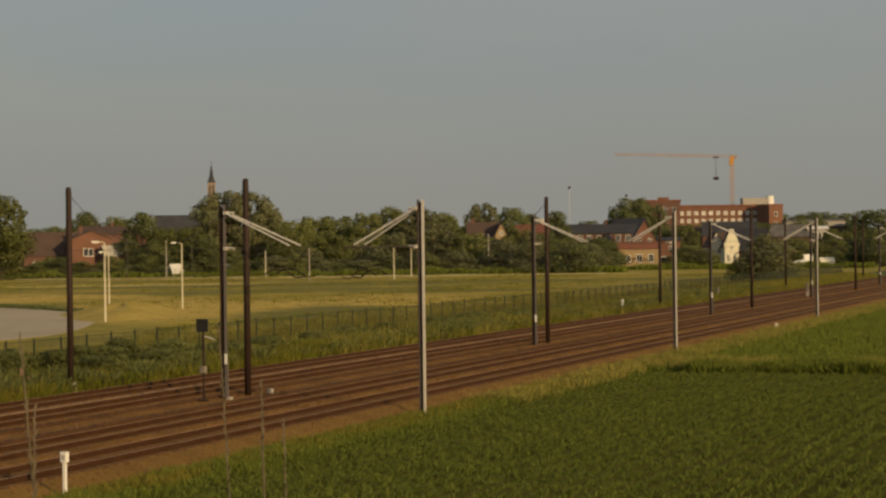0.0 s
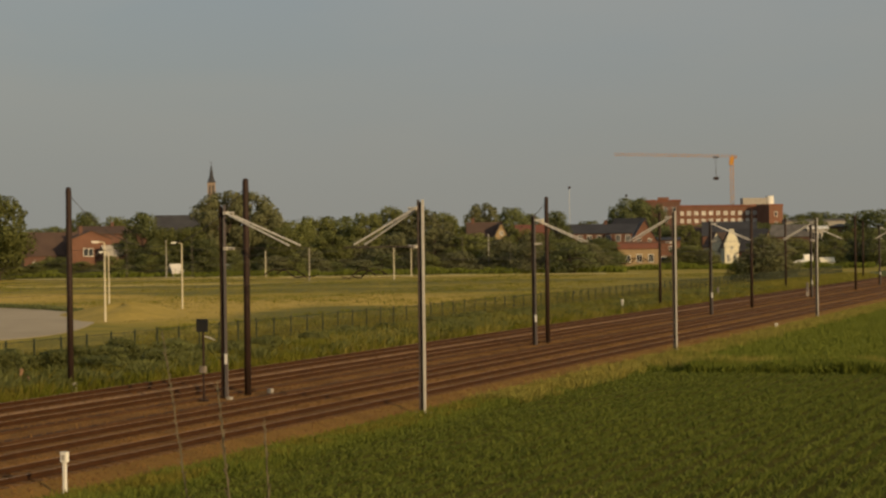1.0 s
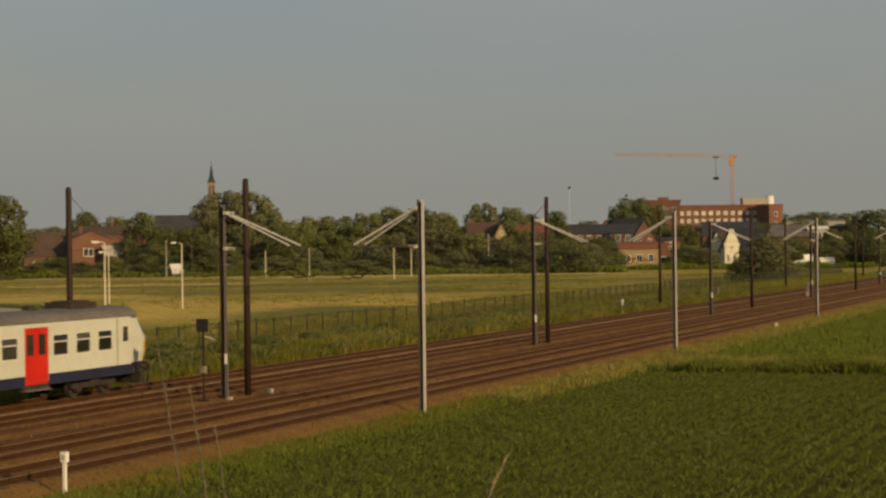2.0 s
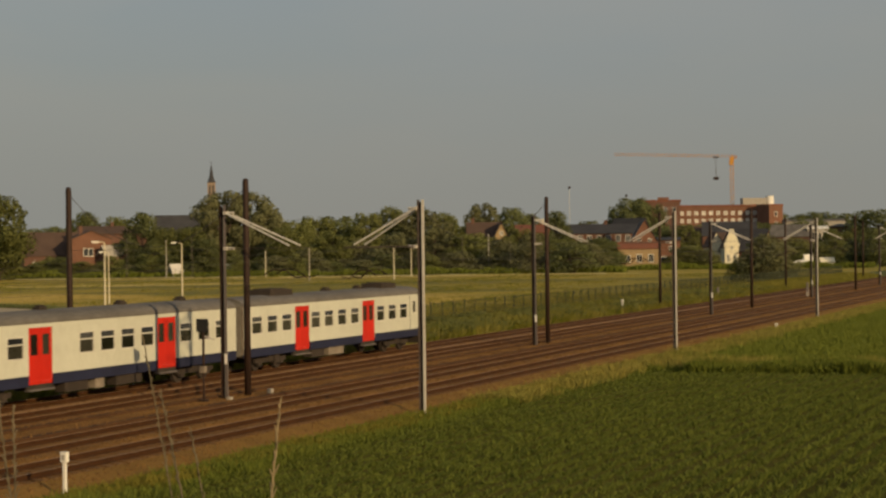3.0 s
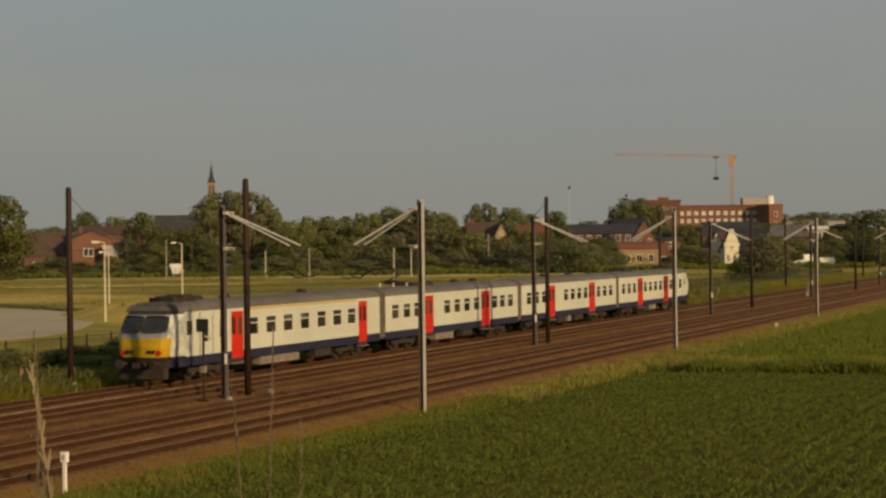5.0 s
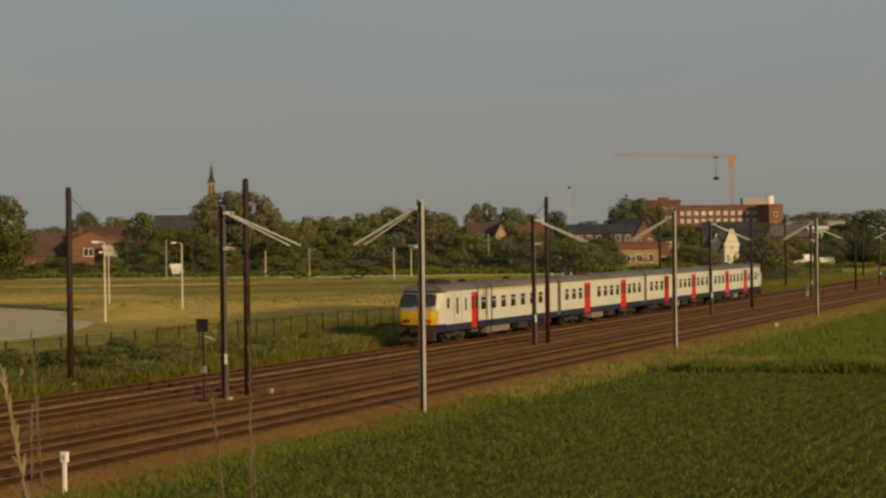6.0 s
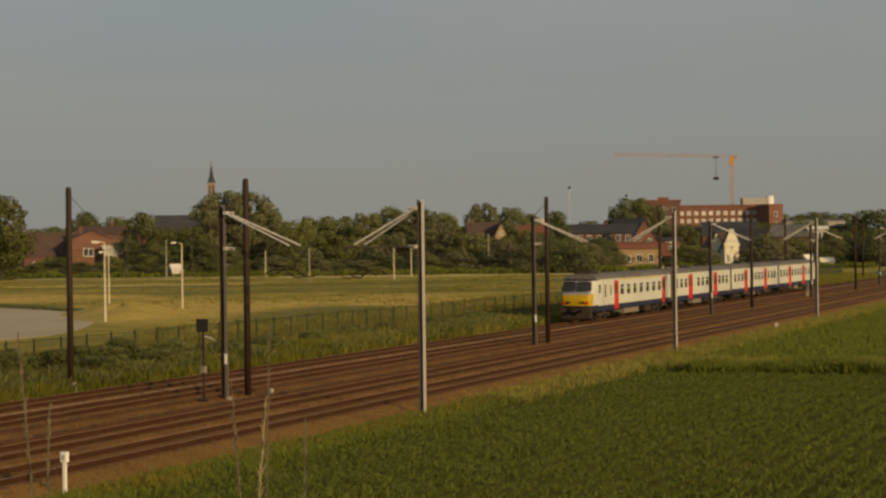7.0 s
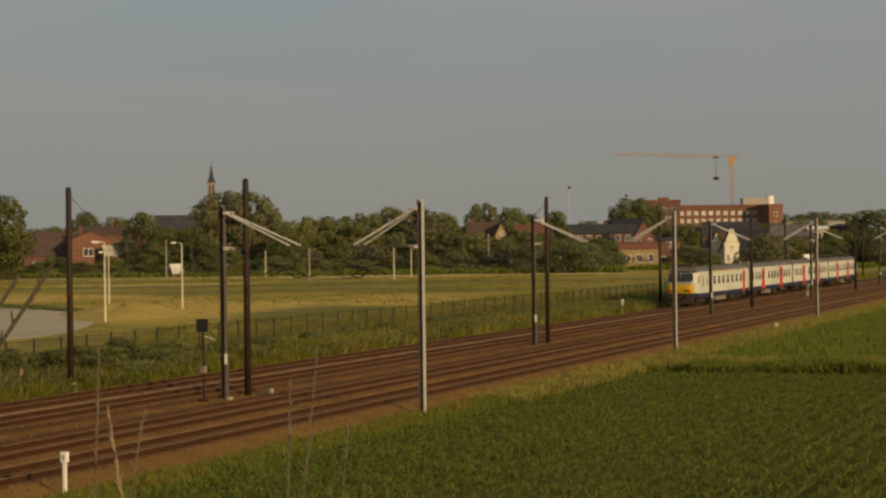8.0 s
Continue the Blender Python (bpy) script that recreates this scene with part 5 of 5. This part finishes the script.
def build_meadow_things():
    s = Shape()
    x, y, _ = bearing(36.7, 190)
    ring = []
    for i in range(40):
        a = 2 * math.pi * i / 40
        u, v = 15.5 * math.cos(a) * (1 + 0.05 * math.sin(3 * a)), 44 * math.sin(a)
        b = radians(36.7)
        ring.append((x + u * math.cos(b) - v * math.sin(b), y + u * math.sin(b) + v * math.cos(b)))
    s.prism(ring, -0.75, -0.575)
    tagged(part("paved_yard", s, PAVE), "pale grey paved yard in the meadow", "paving", kind="structure")
    s = Shape()
    edge = []
    for i in range(41):
        b = 36.5 - 0.5 * i
        r = 426 + 2.0 * max(0.0, b - 24.0)
        edge += [bearing(b, r - 12 + 2.5 * math.sin(i * 1.7), -0.585), bearing(b, r - 1, -0.585)]
    s.add(edge, [(2 * i, 2 * i + 2, 2 * i + 3, 2 * i + 1) for i in range(40)])
    tagged(part("meadow_path", s, PATH_STRAW), "pale mown straw path along the meadow's far edge", "path", kind="structure")
    s = Shape()
    n = 28
    cx, cy, _ = bearing(31.2, 197)
    top = []
    for k in range(7):
        u = (k + 0.2) / 6.2
        for i in range(n):
            a = 2 * math.pi * i / n
            wob = 1 + 0.08 * math.sin(3 * a + 1) + 0.05 * math.sin(5 * a)
            lx, ly = 8.2 * u * wob * math.cos(a), 21 * u * wob * math.sin(a)
            c, q = math.cos(radians(33)), math.sin(radians(33))
            top.append((cx + lx * c - ly * q, cy + lx * q + ly * c, -0.72 + 1.35 * (0.5 + 0.5 * math.cos(math.pi * u)) * (1 + 0.12 * math.sin(4 * a + 3 * u))))
    s.add(top, [(k * n + i, k * n + (i + 1) % n, (k + 1) * n + (i + 1) % n, (k + 1) * n + i) for k in range(6) for i in range(n)] + [tuple(range(n - 1, -1, -1))])
    tagged(part("grass_mound", s, MOUND_GRASS, smooth=True), "low mound overgrown with golden dry grass", "mound", kind="structure")
    for b, d, h in ((31.74, 180, 7.5), (31.62, 238, 6.4), (29.43, 214, 7.4)):
        px, py, _ = bearing(b, d)
        t = empty("street_lamp", pose(px, py, -0.62, 0, 0, b), "pale slender street lamp in the meadow", "street lamp", "lamps in the meadow")
        part("pole", Shape().tube([(0, 0, -0.3), (0, 0, h * 0.5), (0, 0, h)], 0.11, 8, 0, 0.07), POST_PALE, t)
        part("bracket", Shape().tube([(0, 0, h), (-0.15, 0, h + 0.1), (-0.75, 0, h + 0.12)], 0.05, 6), POST_PALE, t)
        part("lantern", Shape().box(-1.2, -0.55, -0.16, 0.16, h + 0.03, h + 0.22, 0, 0.05), WHITE, t)
    for b, d, h in ((25.57, 370, 6.3), (22.98, 372, 6.2), (26.9, 425, 5.8), (22.45, 400, 6.0), (29.9, 436, 8.5), (20.07, 436, 9.0)):
        px, py, _ = bearing(b, d)
        t = empty("lamp_post", pose(px, py, -0.62, 0, 0, b), "pale post beside the far meadow path", "post", "posts by the path")
        part("pole", Shape().tube([(0, 0, -0.3), (0, 0, h)], 0.13, 8, 0, 0.1), POST_PALE if h < 6.25 else CONCRETE, t)
        part("cap", Shape().tube([(0, 0, h), (0, 0, h + 0.15)], 0.16, 8, 0, 0.1), CONCRETE, t)
    for b, d, h, r in ((17.58, 640, 25.5, 0.4), (15.85, 700, 24.0, 0.4)):
        px, py, _ = bearing(b, d)
        t = empty("floodlight_mast", pose(px, py, -0.62, 0, 0, b), "thin tall floodlight mast above the houses", "floodlight", "floodlight masts")
        part("pole", Shape().tube([(0, 0, -0.3), (0, 0, h)], 0.09, 6, 0, 0.05), STEEL_GREY, t)
        part("lamp_head", Shape().box(-r, r, -0.3, 0.3, h - 0.3, h + 0.5, 0, 0.1), STEEL_DARK, t)


POST_PALE = mat("pale_lamp_post", (0.62, 0.56, 0.42), (0.52, 0.46, 0.34), 0.6)
build_meadow_things()


def build_lineside():
    t = empty("lineside_signal", pose(-38.95, 70.8, 0), "dark lineside signal with square black plate on a post", "signal")
    part("post", Shape().tube([(0, 0, -0.4), (0, 0, 2.85)], 0.055, 8), STEEL_DARK, t)
    part("backplate", Shape().box(-0.28, 0.28, -0.1, -0.05, 2.80, 3.36, 0, 0.01), BLACK, t)
    part("lamp_housing", Shape().box(-0.16, 0.16, -0.05, 0.2, 2.9, 3.26, 0, 0.03), BLACK, t)
    part("bracket", Shape().tube([(0, 0, 2.62), (0.32, 0, 2.55), (0.55, 0, 2.45)], 0.03), STEEL_GREY, t)
    part("junction_box", Shape().box(-0.14, 0.14, -0.15, 0.07, 1.05, 1.32, 0, 0.03), BOX_GREY, t)
    part("base", Shape().box(-0.16, 0.16, -0.16, 0.16, -0.4, -0.1, 0, 0.02), STEEL_DARK, t)
    for x, y, h in ((-28.9, 44.5, 1.02), (-29.3, 145.6, 0.45), (-49.2, 171.5, 1.15), (-49.9, 116.0, 0.5)):
        t = empty("marker_post", pose(x, y, land(x, y) if h < 0.9 else -0.25), "white concrete kilometre marker post beside the track", "marker post", "marker posts")
        part("stem", Shape().box(-0.055, 0.055, -0.045, 0.045, -0.4, h * 0.76, 0, 0.015), WHITE, t)
        part("head", Shape().box(-0.12, 0.12, -0.07, 0.07, h * 0.74, h + 0.02, 0, 0.03), WHITE, t)
        if h > 0.8:
            part("plaque", Shape().box(-0.045, 0.045, -0.083, -0.068, h * 0.80, h * 0.94), CONCRETE, t)
    for x, y, w, h in ((-38.2, 75.6, 0.24, 0.2), (-38.35, 72.0, 0.24, 0.12), (-48.1, 75.0, 0.2, 0.36)):
        t = part("cable_box", Shape().box(-w / 2, w / 2, -w / 2, w / 2, -0.45, -0.2 + h, 0, 0.03), CONCRETE, None, "", (x, y, 0.0))
        tagged(t, "small pale concrete cable box beside the mast", "cable box", "cable boxes")
    for x, y, z, h in ((-49.4, 212.0, -0.2, 1.25), (-40.0, 217.0, 0.0, 1.4)):
        t = empty("relay_cabinet", pose(x, y, z), "grey lineside relay cabinet on a plinth", "cabinet", "relay cabinets")
        part("body", Shape().box(-0.11, 0.11, -0.15, 0.15, 0.3, h, 0, 0.03), STEEL_MID, t)
        part("plinth", Shape().box(-0.13, 0.13, -0.17, 0.17, -0.4, 0.3, 0, 0.03), CONCRETE, t)


build_lineside()

# ---- vegetation ----


def scatter(n, x0, x1, y0, y1, seed, height, keep=None, far_bias=1.0):
    rs = np.random.RandomState(seed)
    y = y0 + (y1 - y0) * rs.uniform(0, 1, n) ** far_bias
    x = rs.uniform(x0, x1, n)
    out = []
    for a, b in zip(x, y):
        g = noise.noise(Vector((a * 0.35, b * 0.35, seed)))
        if keep and not keep(a, b, g):
            continue
        out.append((a, b, land(a, b) - 0.05, height * (1 + 0.5 * g)))
    return out


def yard(a, b):
    """True on the paved yard."""
    x, y, _ = bearing(36.7, 190)
    c, s = math.cos(radians(36.7)), math.sin(radians(36.7))
    u, v = (a - x) * c + (b - y) * s, -(a - x) * s + (b - y) * c
    return (u / 17.5) ** 2 + (v / 46) ** 2 < 1


def build_vegetation():
    # leafy crop in rows along the railway
    rs = np.random.RandomState(8)
    spots = []
    for i in range(42):
        x = -26.4 + 0.72 * i
        y = 38.0
        while y < 95.6:
            if x < -0.135 * y + 3:
                spots.append((x + rs.normal(0, 0.04), y + rs.normal(0, 0.06), land(x, y) - 0.03, rs.uniform(0.14, 0.27)))
            y += 0.2
    tagged(blades("crop_plants", spots, 0.3, 0.019, LEAF_CROP, 15, 9, 0.7, 0.085), "rows of low leafy green crop plants", "crop", kind="stuff")
    inside = lambda a, b, g: a < -0.135 * b + 4
    spots = scatter(16000, -26.8, -4, 96.6, 205, 21, 0.36, inside, 1.35)
    spots += scatter(3000, -24.0, -8, 95.9, 98.6, 22, 0.66, inside)
    tagged(blades("cereal_field", spots, 0.4, 0.024, BLADE_FIELD, 9, 10, 0.3, 0.14), "dense young green cereal field", "crop", kind="stuff")
    tagged(blades("cereal_edge", scatter(900, -25.5, -8, 97.0, 101.0, 24, 0.72, inside), 0.5, 0.014, BLADE_DRY, 8, 12, 0.35, 0.18), "pale seeding grass along a field edge", "grass", kind="stuff")
    spots = scatter(9000, -28.9, -26.4, 36, 215, 31, 0.34, None, 1.2)
    tagged(blades("verge_grass", spots, 0.4, 0.017, BLADE_FIELD, 9, 32, 0.4, 0.16), "green grass on the verge beside the ballast", "grass", kind="stuff")
    spots = scatter(5500, -28.9, -27.0, 36, 260, 33, 0.38, lambda a, b, g: g > -0.2, 1.2)
    tagged(blades("dry_verge_grass", spots, 0.5, 0.013, BLADE_OLIVE, 9, 34, 0.4, 0.16), "yellowed seeding grass on the verge", "grass", kind="stuff")
    spots = scatter(4200, -28.6, -26.2, 76, 300, 35, 0.56, lambda a, b, g: g > -0.35, 1.2)
    tagged(blades("far_verge_grass", spots, 0.5, 0.018, BLADE_DRY, 9, 36, 0.4, 0.2), "pale seeding grass along the verge", "grass", kind="stuff")
    spots = scatter(16000, -54.9, -48.0, 60, 330, 41, 0.72, lambda a, b, g: True, 1.3)
    tagged(blades("bank_grass", spots, 0.7, 0.017, BLADE_GREEN, 13, 42, 0.42, 0.25), "tall rank green grass on the bank below the fence", "grass", kind="stuff")
    spots = scatter(8000, -54.8, -47.9, 60, 330, 43, 0.78, lambda a, b, g: g > (0.1 if b < 95 and a < -49 else -0.15), 1.3)
    tagged(blades("dry_bank_grass", spots, 0.8, 0.014, BLADE_OLIVE, 8, 44, 0.38, 0.22), "dry seeding stalks among the bank grass", "grass", kind="stuff")
    spots = scatter(4200, -54.8, -47.8, 105, 330, 63, 0.82, lambda a, b, g: g > -0.3, 1.2)
    tagged(blades("pale_bank_grass", spots, 0.8, 0.028, BLADE_DRY, 6, 64, 0.4, 0.3), "pale seeding grass on the bank", "grass", kind="stuff")
    spots = scatter(9000, -68, -55.2, 58, 300, 45, 0.6, lambda a, b, g: g > -0.2, 1.2)
    tagged(blades("meadow_edge_grass", spots, 0.6, 0.03, BLADE_OLIVE, 6, 46, 0.4, 0.3), "rough green grass behind the fence", "grass", kind="stuff")
    spots = scatter(6000, -78, -60, 80, 230, 47, 0.3, lambda a, b, g: g > 0.0 and -a > 0.22 * b and -a < 0.6 * b, 1.0)
    tagged(blades("meadow_grass", spots, 0.3, 0.03, BLADE_DRY, 8, 48, 0.5, 0.3), "patchy dry yellow meadow grass", "grass", kind="stuff")
    spots = scatter(4000, -82, -60, 80, 240, 49, 0.35, lambda a, b, g: g > 0.12 and -a > 0.22 * b and -a < 0.6 * b, 1.0)
    tagged(blades("meadow_green_grass", spots, 0.35, 0.03, BLADE_GREEN, 8, 50, 0.5, 0.35), "greener tufts in the dry meadow", "grass", kind="stuff")
    # rough tussocks over the open meadow
    open_ground = lambda a, b, g: g > -0.1 and 0.2 * b < -a < 0.72 * b and noise.noise(Vector((a * 0.045, b * 0.02, 4))) > 0.08 and not yard(a, b)
    spots = scatter(20000, -235, -76, 150, 400, 57, 0.2, open_ground)
    tagged(blades("meadow_tussocks", spots, 0.2, 0.05, BLADE_GREEN, 5, 58, 0.8, 0.6), "rough green tussocks over the dry meadow", "grass", kind="stuff")
    open_ground = lambda a, b, g: g > 0.0 and 0.2 * b < -a < 0.72 * b and not yard(a, b)
    spots = scatter(16000, -235, -76, 150, 400, 59, 0.18, open_ground)
    tagged(blades("dry_meadow_tussocks", spots, 0.18, 0.05, BLADE_STRAW, 5, 60, 0.9, 0.6), "dry yellow tussocks over the meadow", "grass", kind="stuff")
    spots = scatter(7000, -54.6, -48.4, 56, 240, 53, 0.85, lambda a, b, g: g > 0.0, 1.3)
    tagged(blades("bank_nettles", spots, 0.8, 0.055, LEAF_MID, 9, 54, 0.5, 0.2), "green nettle clumps on the bank", "nettles", kind="stuff")
    # the rank grass below the far hedge
    rs = np.random.RandomState(77)
    spots = []
    for i in range(5200):
        b = rs.uniform(8.5, 36.5)
        r = (431 if b > 16 else 465) + 2.0 * max(0.0, b - 24.0) + rs.uniform(-6, 3)
        x, y, _ = bearing(b, r)
        spots.append((x, y, -0.65, 1.3 + 1.1 * noise.noise(Vector((b * 1.3, 2, 3))) + 0.6 * noise.noise(Vector((b * 5.1, 7, 3)))))
    tagged(blades("hedge_foot_grass", spots, 1.5, 0.11, BLADE_FIELD, 6, 78, 0.35, 0.5), "rank green grass at the foot of the far hedge", "grass", kind="stuff")
    # dark weeds round the far rim of the yard
    cx, cy, _ = bearing(36.7, 190)
    c, q = math.cos(radians(36.7)), math.sin(radians(36.7))
    spots = []
    for i in range(900):
        a = rs.uniform(0.05, 2.6)
        u, v = 16.4 * math.cos(a) + rs.normal(0, 0.3), 46.5 * math.sin(a) + rs.normal(0, 0.8)
        spots.append((cx + u * c - v * q, cy + u * q + v * c, -0.62, rs.uniform(0.25, 0.6)))
    tagged(blades("yard_weeds", spots, 0.5, 0.06, LEAF_DARK, 8, 79, 0.5, 0.3), "dark weeds along the edge of a paved yard", "weeds", kind="stuff")
    for x, y, h in ((-50.0, 73.3, 1.15), (-49.8, 73.9, 0.8), (-49.2, 74.4, 0.55)):
        p = part("wooden_stub", Shape().box(-0.07, 0.07, -0.06, 0.06, -0.3, h, 0, 0.02), STUMP, None, "", (x, y, land(x, y)))
        p.rotation_euler = (0, radians(6 if h > 0.9 else -9), radians(20))
        tagged(p, "weathered wooden post stub in the grass", "post", "wooden stubs")
    # dark bramble along the fence
    base = tree("shrub", 83, LEAF_MID, "dull green bramble bush against the fence", "bramble_bush")
    tagged(base, category="bush", group="brambles by the fence")
    rs = random.Random(12)
    places = [(rs.uniform(-54.2, -50.8), 66 + 1.5 * i + rs.uniform(-0.5, 0.5)) for i in range(24)] + [(rs.uniform(-54.4, -52.5), 104 + 7 * i) for i in range(9)]
    for i, (x, y) in enumerate(places):
        h = rs.uniform(1.3, 1.9) * (1.0 if y < 92 else 0.7)
        m = pose(x, y, land(x, y) - 0.05, 0, 0, rs.uniform(0, 360)) @ Matrix.Diagonal((rs.uniform(3.2, 4.6), rs.uniform(3.2, 4.6), h, 1))
        if i < len(places) - 1:
            copy_thing(base, m)
    base.matrix_basis = m


build_vegetation()

# ---- grass stalks close to the camera ----
STALKS = []


def stalk(b, dist, height, seed, thick, head, label, nod=None, material=None):
    """A flowering grass stalk rooted on the embankment; its own z axis is its rest."""
    rs = random.Random(seed)
    x, y, _ = bearing(b, dist)
    z = land(x, y)
    t = empty("grass_stalk", pose(x, y, z, 0, 0, b), label, "grass stalk", "grass stalks on the embankment")
    bend = rs.uniform(-0.03, 0.03) if nod is None else nod
    material = material or (STRAW if thick > 1.2 else DULL)
    pts = [(bend * (i / 8) ** (2 if nod is None else 3), 0.01 * i / 8, height * i / 8) for i in range(9)]
    part("stem", Shape().tube(pts, 0.0022 * thick, 5, 0, (0.0009 if nod is None else 0.0018) * thick), material, t)
    s = Shape()
    reach, flare = (0.42, 0.4) if nod is None else (0.5, 0.75)
    for i in range(head):
        u = 1 - reach * (i / head)
        k = min(7, int(u * 8))
        p = Vector(pts[k]).lerp(Vector(pts[k + 1]), u * 8 - k)
        along = (Vector(pts[k + 1]) - Vector(pts[k])).normalized()
        a = rs.uniform(0, 2 * math.pi)
        d = (along + Vector((math.cos(a) * flare, math.sin(a) * flare, 0))).normalized()
        ln = rs.uniform(0.007, 0.019) * thick * (0.55 + 0.45 * math.sin(math.pi * i / head))
        s.tube([p, p + d * ln * 0.5, p + d * ln], 0.0014 * thick, 4, 0, 0.0006 * thick)
    part("seed_head", s, material, t)
    if thick > 1.2 and nod is None:
        lf = Shape()
        for u, sg in ((0.55, 1), (0.7, -1)):
            p = Vector((bend * u * u, 0.01 * u, height * u))
            lf.add([p, p + Vector((sg * 0.03, 0.004, 0.07)), p + Vector((sg * 0.045, 0.0, 0.12)), p + Vector((sg * 0.022, -0.004, 0.075))], [(0, 1, 2, 3)])
        part("leaf", lf, STRAW, t)
    return t, x, y, z, b


def build_stalks():
    """Each with its sway: seconds and degrees of lean to the viewer's right."""
    dull, pale = "thin greyish flowering grass stalk swaying in the wind", "pale straw-coloured grass stalk swaying in the wind"
    rows = [
        (stalk(33.0, 3.1, 1.12, 1, 1.05, 70, dull), ((0, -2.4), (0.5, -4.7), (1, -7.8), (1.5, -5.1), (2.2, -6.9), (3, -4.9), (3.3, -3.5), (3.7, -6.9), (4.2, -4.2), (4.6, -2.6), (5.2, -1.0), (5.9, -1.2), (6.2, -2.1), (6.5, -0.8), (6.8, -1.2), (7.2, -3.5), (7.6, 3.9), (8, 4.1))),
        (stalk(33.9, 2.9, 1.02, 2, 1.1, 64, dull), ((0, -1.4), (0.5, -4.2), (1, -6.5), (1.5, -4.2), (2.4, -5.6), (3, -3.2), (3.3, 0.1), (3.7, -5.6), (4.2, -0.7), (4.6, -2.3), (5.4, 0.1), (5.9, -1.8), (6.5, 0.1), (6.8, 0.1), (7.2, -0.4), (7.6, 3.8), (8, 7.9))),
        (stalk(27.6, 3.2, 1.12, 3, 0.9, 60, dull), ((0, -1.3), (0.5, -1.6), (1, -6.2), (1.5, -8.3), (2.2, -6.4), (3, -7.9), (3.3, -4.2), (3.7, 1.9), (4.2, 3.9), (4.6, 4.1), (5.2, 2.9), (5.9, 1.6), (6.2, 0.9), (6.5, 1.2), (6.8, 2.9), (7.2, 3.2), (7.6, 6.4), (8, 7.4))),
        (stalk(27.0, 3.3, 1.02, 4, 1.15, 66, dull), ((0, 0.6), (0.5, 0.2), (1, -3.7), (1.5, -7.6), (2.3, -5.9), (3, -9.3), (3.3, -8.7), (3.7, -3.7), (4.2, -2.6), (4.6, -3.0), (5.2, -2.0), (5.9, -3.4), (6.2, -6.2), (6.5, -5.4), (6.8, -2.9), (7.2, -1.5), (7.6, 3.0), (8, 3.5))),
        (stalk(26.3, 3.0, 0.98, 9, 1.0, 60, dull), ((0, -0.2), (0.5, 1.1), (1, -2.0), (1.5, -8.6), (2.3, -5.7), (3, -8.9), (3.3, -7.8), (3.7, 0.6), (4.2, 2.7), (4.6, 0.6), (5.2, 1.7), (5.9, -3.6), (6.2, -2.0), (6.5, -0.4), (7.2, 2.7), (8, 5.9))),
        (stalk(30.7, 2.7, 1.10, 5, 1.7, 90, pale), ((0, -22), (1, -25), (2, -23), (3, -15), (3.5, -11), (4.2, -12), (4.6, -9.5), (4.7, -7), (5.2, -10), (5.8, -12), (6.0, -10.5), (6.2, -8.5), (6.4, -9.5), (6.6, -9), (7, -13), (7.5, -18), (8, -20))),
        (stalk(28.4, 2.8, 1.03, 6, 1.3, 70, pale), ((0, 33), (1, 32), (2, 24), (2.7, 8), (3.0, 4.2), (3.3, 16), (3.6, 30), (4.2, 33), (5, 33), (6, 32), (6.5, 18), (6.8, -2.8), (7.0, 3), (7.4, 1.8), (7.6, 1.2), (7.8, -5), (8.0, -10))),
        (stalk(40.6, 2.0, 1.21, 7, 1.3, 64, "dark nodding dry stalk near the camera", 0.38, TWIG), ((0, -13), (2, -12), (4, -13), (5.5, -12), (6.5, -12), (7.0, -10), (7.2, -7), (7.4, -4), (7.5, 0), (7.6, -2), (7.8, -4), (8, -5.7))),
        (stalk(41.9, 2.0, 1.20, 8, 1.25, 58, "dark nodding dry stalk near the camera", 0.36, TWIG), ((0, -12), (2, -13), (4, -12), (5.5, -13), (6.5, -11), (7.0, -10), (7.2, -7), (7.4, -3), (7.5, 0.5), (7.6, -2), (7.8, -4), (8, -4.5))),
    ]
    STALKS.extend(rows)


build_stalks()

# ---- motion ----


def motions():
    for lag, car in CARS:
        walk(car, [(t / 2, pose(TRACKS[3], FRONT_AT + SPEED * t / 2 - lag, 0)) for t in range(17)])
    for (ob, x, y, z, b), sway in STALKS:
        walk(ob, [(t, pose(x, y, z, 0, 0, b) @ pose(0, 0, 0, 0, a, 0)) for t, a in sway])


motions()
